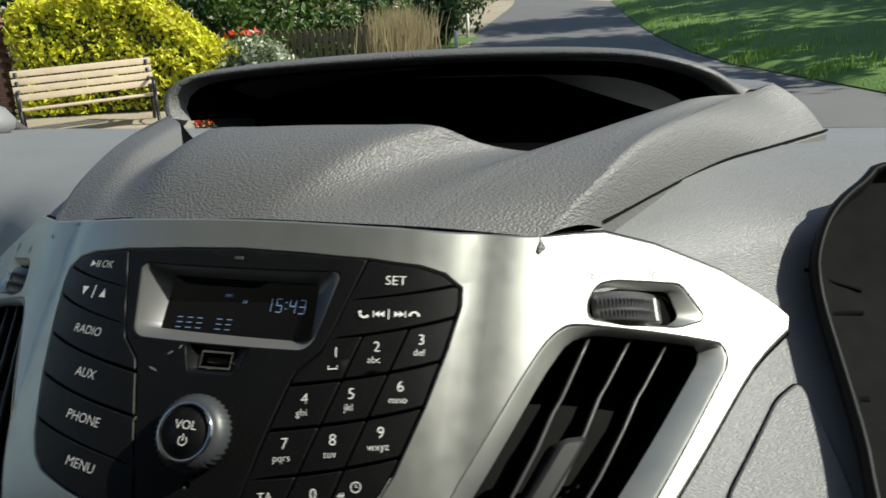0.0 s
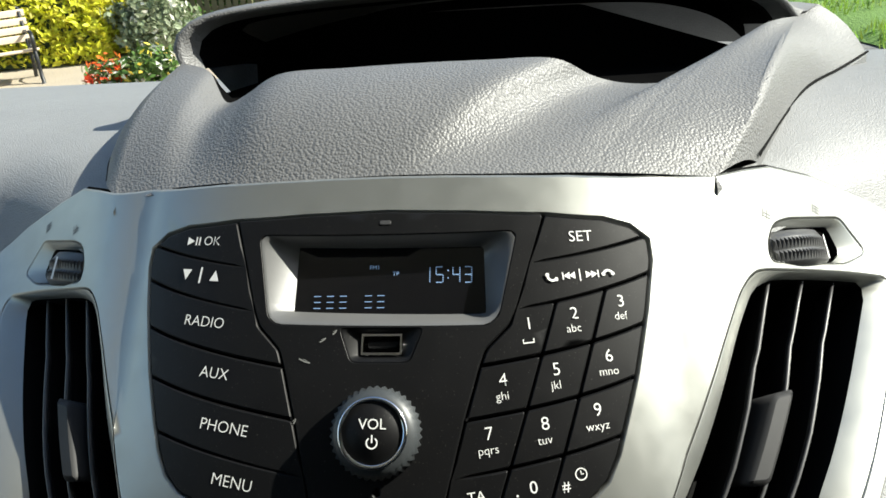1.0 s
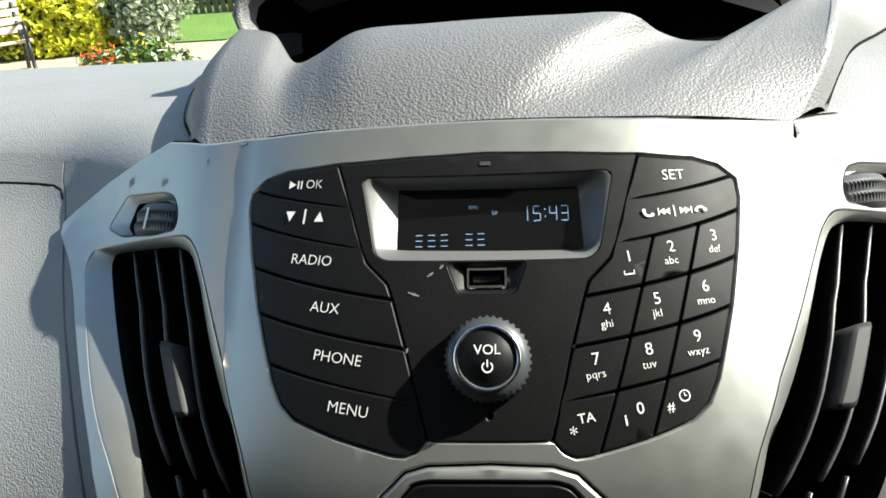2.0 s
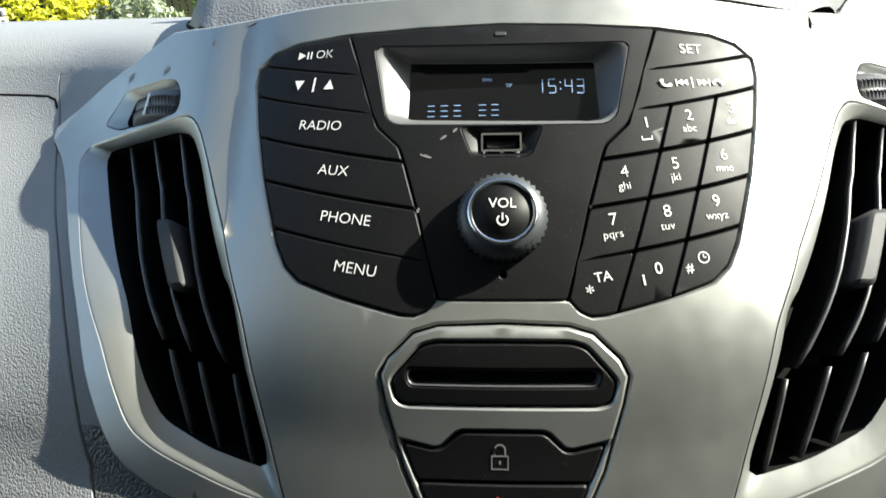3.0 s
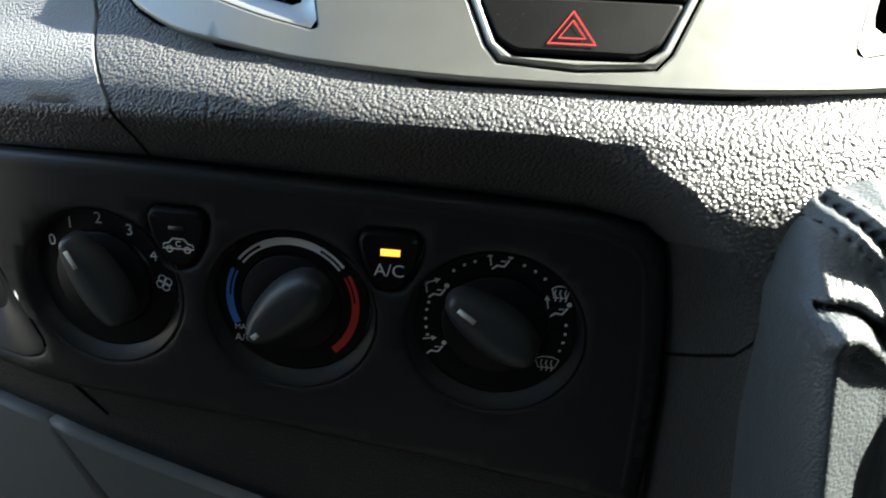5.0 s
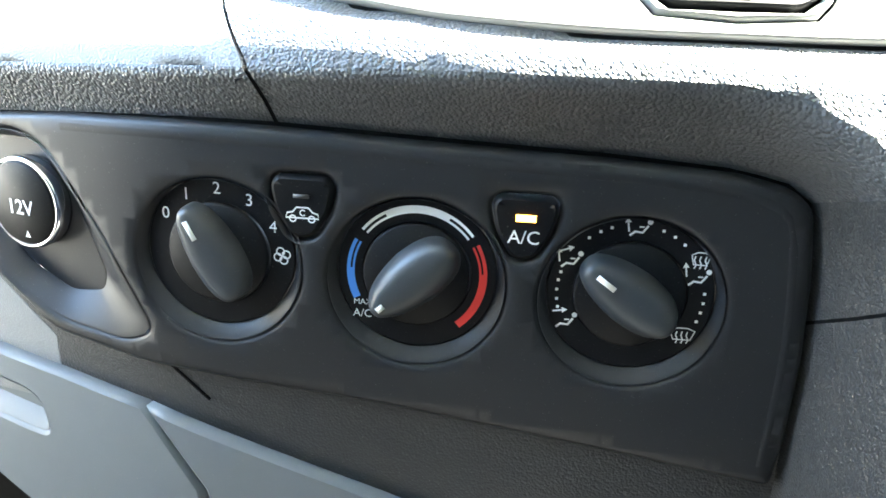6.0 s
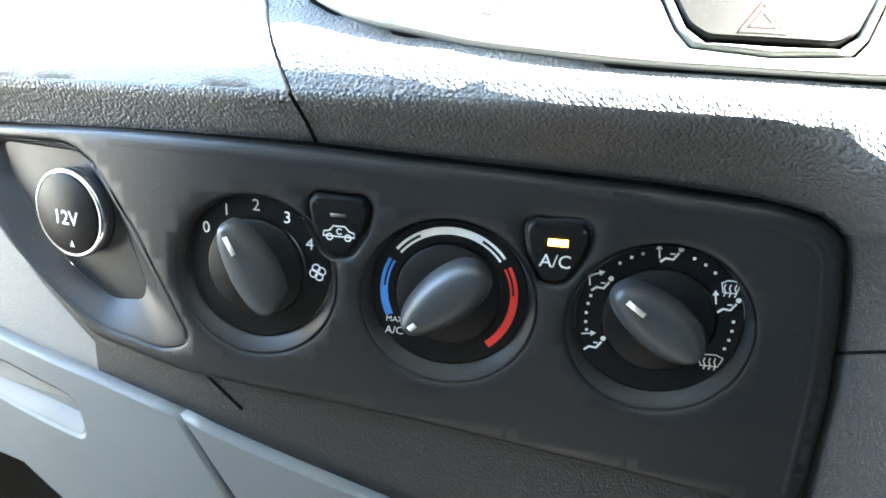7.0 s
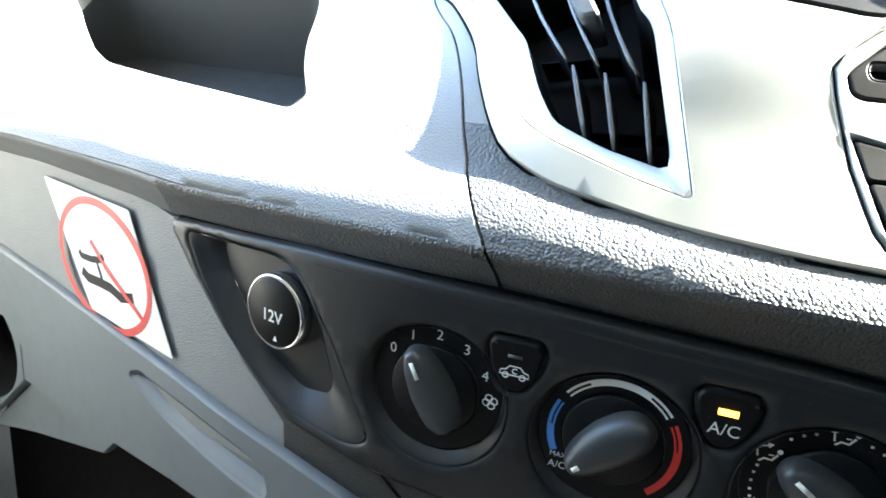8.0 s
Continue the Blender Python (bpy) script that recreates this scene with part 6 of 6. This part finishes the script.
# planting, fences and far growth
shrub("shrub", "low rounded mid green shrub by the fence", (-7.2, 15.2, ground_z(15.2) + 0.45), (0.9, 0.6, 0.48), 3000, 0.05, GREEN)
shrub("shrub", "tall pale grey green shrub with small white blooms", (-6.05, 13.3, ground_z(13.3) + 0.46), (0.55, 0.5, 0.50), 2200, 0.06, GREY_LEAF, blooms=((CREAM, 160, 0.05),), lump=0.35)
shrub("flower_bed", "clump of orange, yellow and white garden flowers", (-5.05, 10.9, ground_z(10.9) + 0.16), (0.50, 0.35, 0.26), 900, 0.05, GREEN, blooms=((YELLOW, 60, 0.055), (CREAM, 60, 0.055)), category="flowers")
shrub("flower_bed", "small clump of bright orange red garden flowers", (-5.55, 10.75, ground_z(10.75) + 0.14), (0.24, 0.22, 0.22), 220, 0.045, GREEN, blooms=((ORANGE, 90, 0.06),), category="flowers")
shrub("flower_bed", "orange red and white flowers above the shrub", (-7.75, 16.2, ground_z(16.2) + 0.72), (0.35, 0.2, 0.22), 120, 0.05, GREEN, blooms=((ORANGE, 110, 0.08), (CREAM, 25, 0.06)), category="flowers")
for k, (x, y, h, r, m_) in enumerate(((-10.6, 16.5, 1.6, 1.8, DARK), (-8.6, 18.5, 1.5, 1.7, GREEN), (-12.5, 14.5, 1.9, 1.9, DARK), (-6.9, 20.5, 1.5, 1.5, DARK), (-9.5, 22.5, 2.2, 2.2, GREEN), (-6.6, 24.5, 1.5, 1.5, DARK), (-8.2, 28.0, 1.8, 2.0, GREEN), (-8.8, 34.0, 2.0, 2.2, DARK), (-11.0, 41.0, 2.4, 2.8, GREEN), (-5.9, 22.3, 0.8, 0.75, DARK))):
    shrub("bush", "dense dark green garden bush" if m_ is DARK else "loose mid green garden bush", (x, y, ground_z(y) + h * 0.8), (r, r * 0.8, h), 3200, 0.085 + 0.01 * r, m_, "garden bushes")
for k in range(3):
    shrub("tall_flowers", "tall pale pink flowering border plants", (-7.6 + 1.1 * k, 17.6 + 0.4 * k, ground_z(17.8) + 0.75), (0.5, 0.4, 0.65), 700, 0.06, GREEN, "border plants", blooms=((CREAM, 60, 0.05), (STRAW, 120, 0.06)), category="flowers")


def picket_fence(name, start, stop, height, label, n):
    start, stop = site(*start), site(*stop)
    e = thing(name, label, "fence", (*start, ground_z(start[1])), "picket fences")
    a, b = Vector((*start, 0)), Vector((*stop, 0))
    u = (b - a).normalized()
    turn = math.degrees(math.atan2(u.y, u.x))
    p = [(-0.045, 0), (0.045, 0), (0.045, height - 0.06), (0.025, height - 0.015), (0, height), (-0.025, height - 0.015), (-0.045, height - 0.06)]
    for k in range(n):
        q = a.lerp(b, k / (n - 1))
        m = pose(q.x, q.y, ground_z(q.y), 0, 0, turn)
        geo = [(x, 0.0, z) for x, z in p] + [(x, 0.02, z) for x, z in p], [tuple(range(7)), tuple(range(7, 14))] + [(i, (i + 1) % 7, 7 + (i + 1) % 7, 7 + i) for i in range(7)]
        part("picket", moved(geo, m), FENCE, e, smooth=False)
    for h in (0.22, height - 0.22):
        rows = [[a + Vector((0, 0.022, ground_z(a.y) + h + dz)) + Vector((0, dy, 0)) for dy, dz in ((0, 0), (0.04, 0), (0.04, 0.07), (0, 0.07))], [b + Vector((0, 0.022, ground_z(b.y) + h + dz)) + Vector((0, dy, 0)) for dy, dz in ((0, 0), (0.04, 0), (0.04, 0.07), (0, 0.07))]]
        part("rail", grid(rows, True), FENCE, e, smooth=False)
    for q in (a, b):
        part("post", moved(box(-0.06, 0.06, 0.02, 0.14, 0, height + 0.04, 0.01), pose(q.x, q.y, ground_z(q.y), 0, 0, turn)), FENCE, e, smooth=False)


picket_fence("picket_fence", (-7.6, 16.6), (-5.45, 16.6), 0.86, "old brown picket fence beside the garden", 17)
picket_fence("picket_fence", (-11.2, 12.9), (-9.15, 13.0), 0.95, "old dark picket fence behind the bench", 15)
pier = thing("brick_pier", "old red brown brick gate pier", "brick pier", (-9.35, 9.1, ground_z(9.1)))
for k in range(24):
    for j in range(2):
        x = -9.50 + 0.225 * j + (0.05 if k % 2 else 0)
        part("brick", box(x, x + 0.215, 9.0, 9.22, ground_z(9.1) + 0.075 * k, ground_z(9.1) + 0.075 * k + 0.065, 0.004), BRICK, pier, smooth=False)
part("mortar", box(-9.49, -9.08, 9.01, 9.21, ground_z(9.1), ground_z(9.1) + 1.79), EARTH, pier, smooth=False)
for (x, y), h in (((-4.75, 20.75), 0.42), ((-5.18, 23.7), 0.62)):
    x, y = site(x, y)
    post = thing("marker_post", "small white roadside marker post", "marker post", (x, y, ground_z(y)), "white marker posts")
    part("post", moved(lathe([(0.045, -0.02), (0.045, h - 0.02), (0.035, h), (0.003, h + 0.008)], 12), Matrix.Translation((x, y, ground_z(y)))), WHITE_POST, post)
rng = random.Random(21)
verts, faces = [], []
for k in range(1400):
    x, y = site(rng.gauss(-5.0, 0.28), rng.gauss(17.2, 0.3))
    p = Vector((x, y, ground_z(y)))
    tip = p + Vector((rng.gauss(0.03, 0.13), rng.gauss(0, 0.1), rng.uniform(0.5, 1.25)))
    mid_p = p.lerp(tip, 0.6) + Vector((rng.gauss(0, 0.03), 0, 0.05))
    n = len(verts)
    d = Vector((0.008, 0.004, 0))
    verts += [p - d, p + d, mid_p + d, mid_p - d, tip]
    faces += [(n, n + 1, n + 2, n + 3), (n + 3, n + 2, n + 4)]
sole("dry_grass", (verts, faces), STRAW, "tall dry straw grass clump by the fence end", "grass", kind="stuff", smooth=False)
sole("far_bank", grid([[(x, 34.5 + 0.1 * abs(x + 2), ground_z(34.5) + h) for x in range(-60, 61, 6)] for h in (0.0, 0.05)] + [[(x, 49 + 0.1 * abs(x), ground_z(49) + 0.5) for x in range(-60, 61, 6)]]), EARTH, "dry brown bank where the lane turns", "bank", kind="structure")
for k, (x, y, h, sp) in enumerate(((9.5, 17.5, 7.0, 2.6), (12.5, 24.0, 8.0, 3.0), (10.0, 31.0, 7.5, 2.8), (16.0, 14.0, 8.0, 3.0), (9.6, 22.0, 13.0, 3.0), (10.5, 28.5, 13.0, 3.0), (11.5, 36.0, 14.0, 3.4))):
    tree((x, y), h, sp, 3600, 0.13 + 0.008 * h, GREEN)
for k, (x, y, h, sp) in enumerate(((-13.5, 19.0, 6.0, 2.6), (-12.0, 27.0, 6.5, 2.8), (-16.0, 36.0, 8.0, 3.4))):
    tree((x, y), h, sp, 4200, 0.15, DARK, "garden trees")
mirror_ = thing("door_mirror", "pale grey rounded door mirror housing", "door mirror", (-1.25, 1.05, 1.66))
part("housing", moved(lathe([(0.002, -0.10), (0.055, -0.085), (0.085, -0.04), (0.09, 0.0), (0.075, 0.05), (0.04, 0.085), (0.002, 0.10)], 24), Matrix.Translation((-1.239, 1.05, 1.721)) @ Matrix.Diagonal((1.35, 1.0, 0.55, 1))), DASH, mirror_)
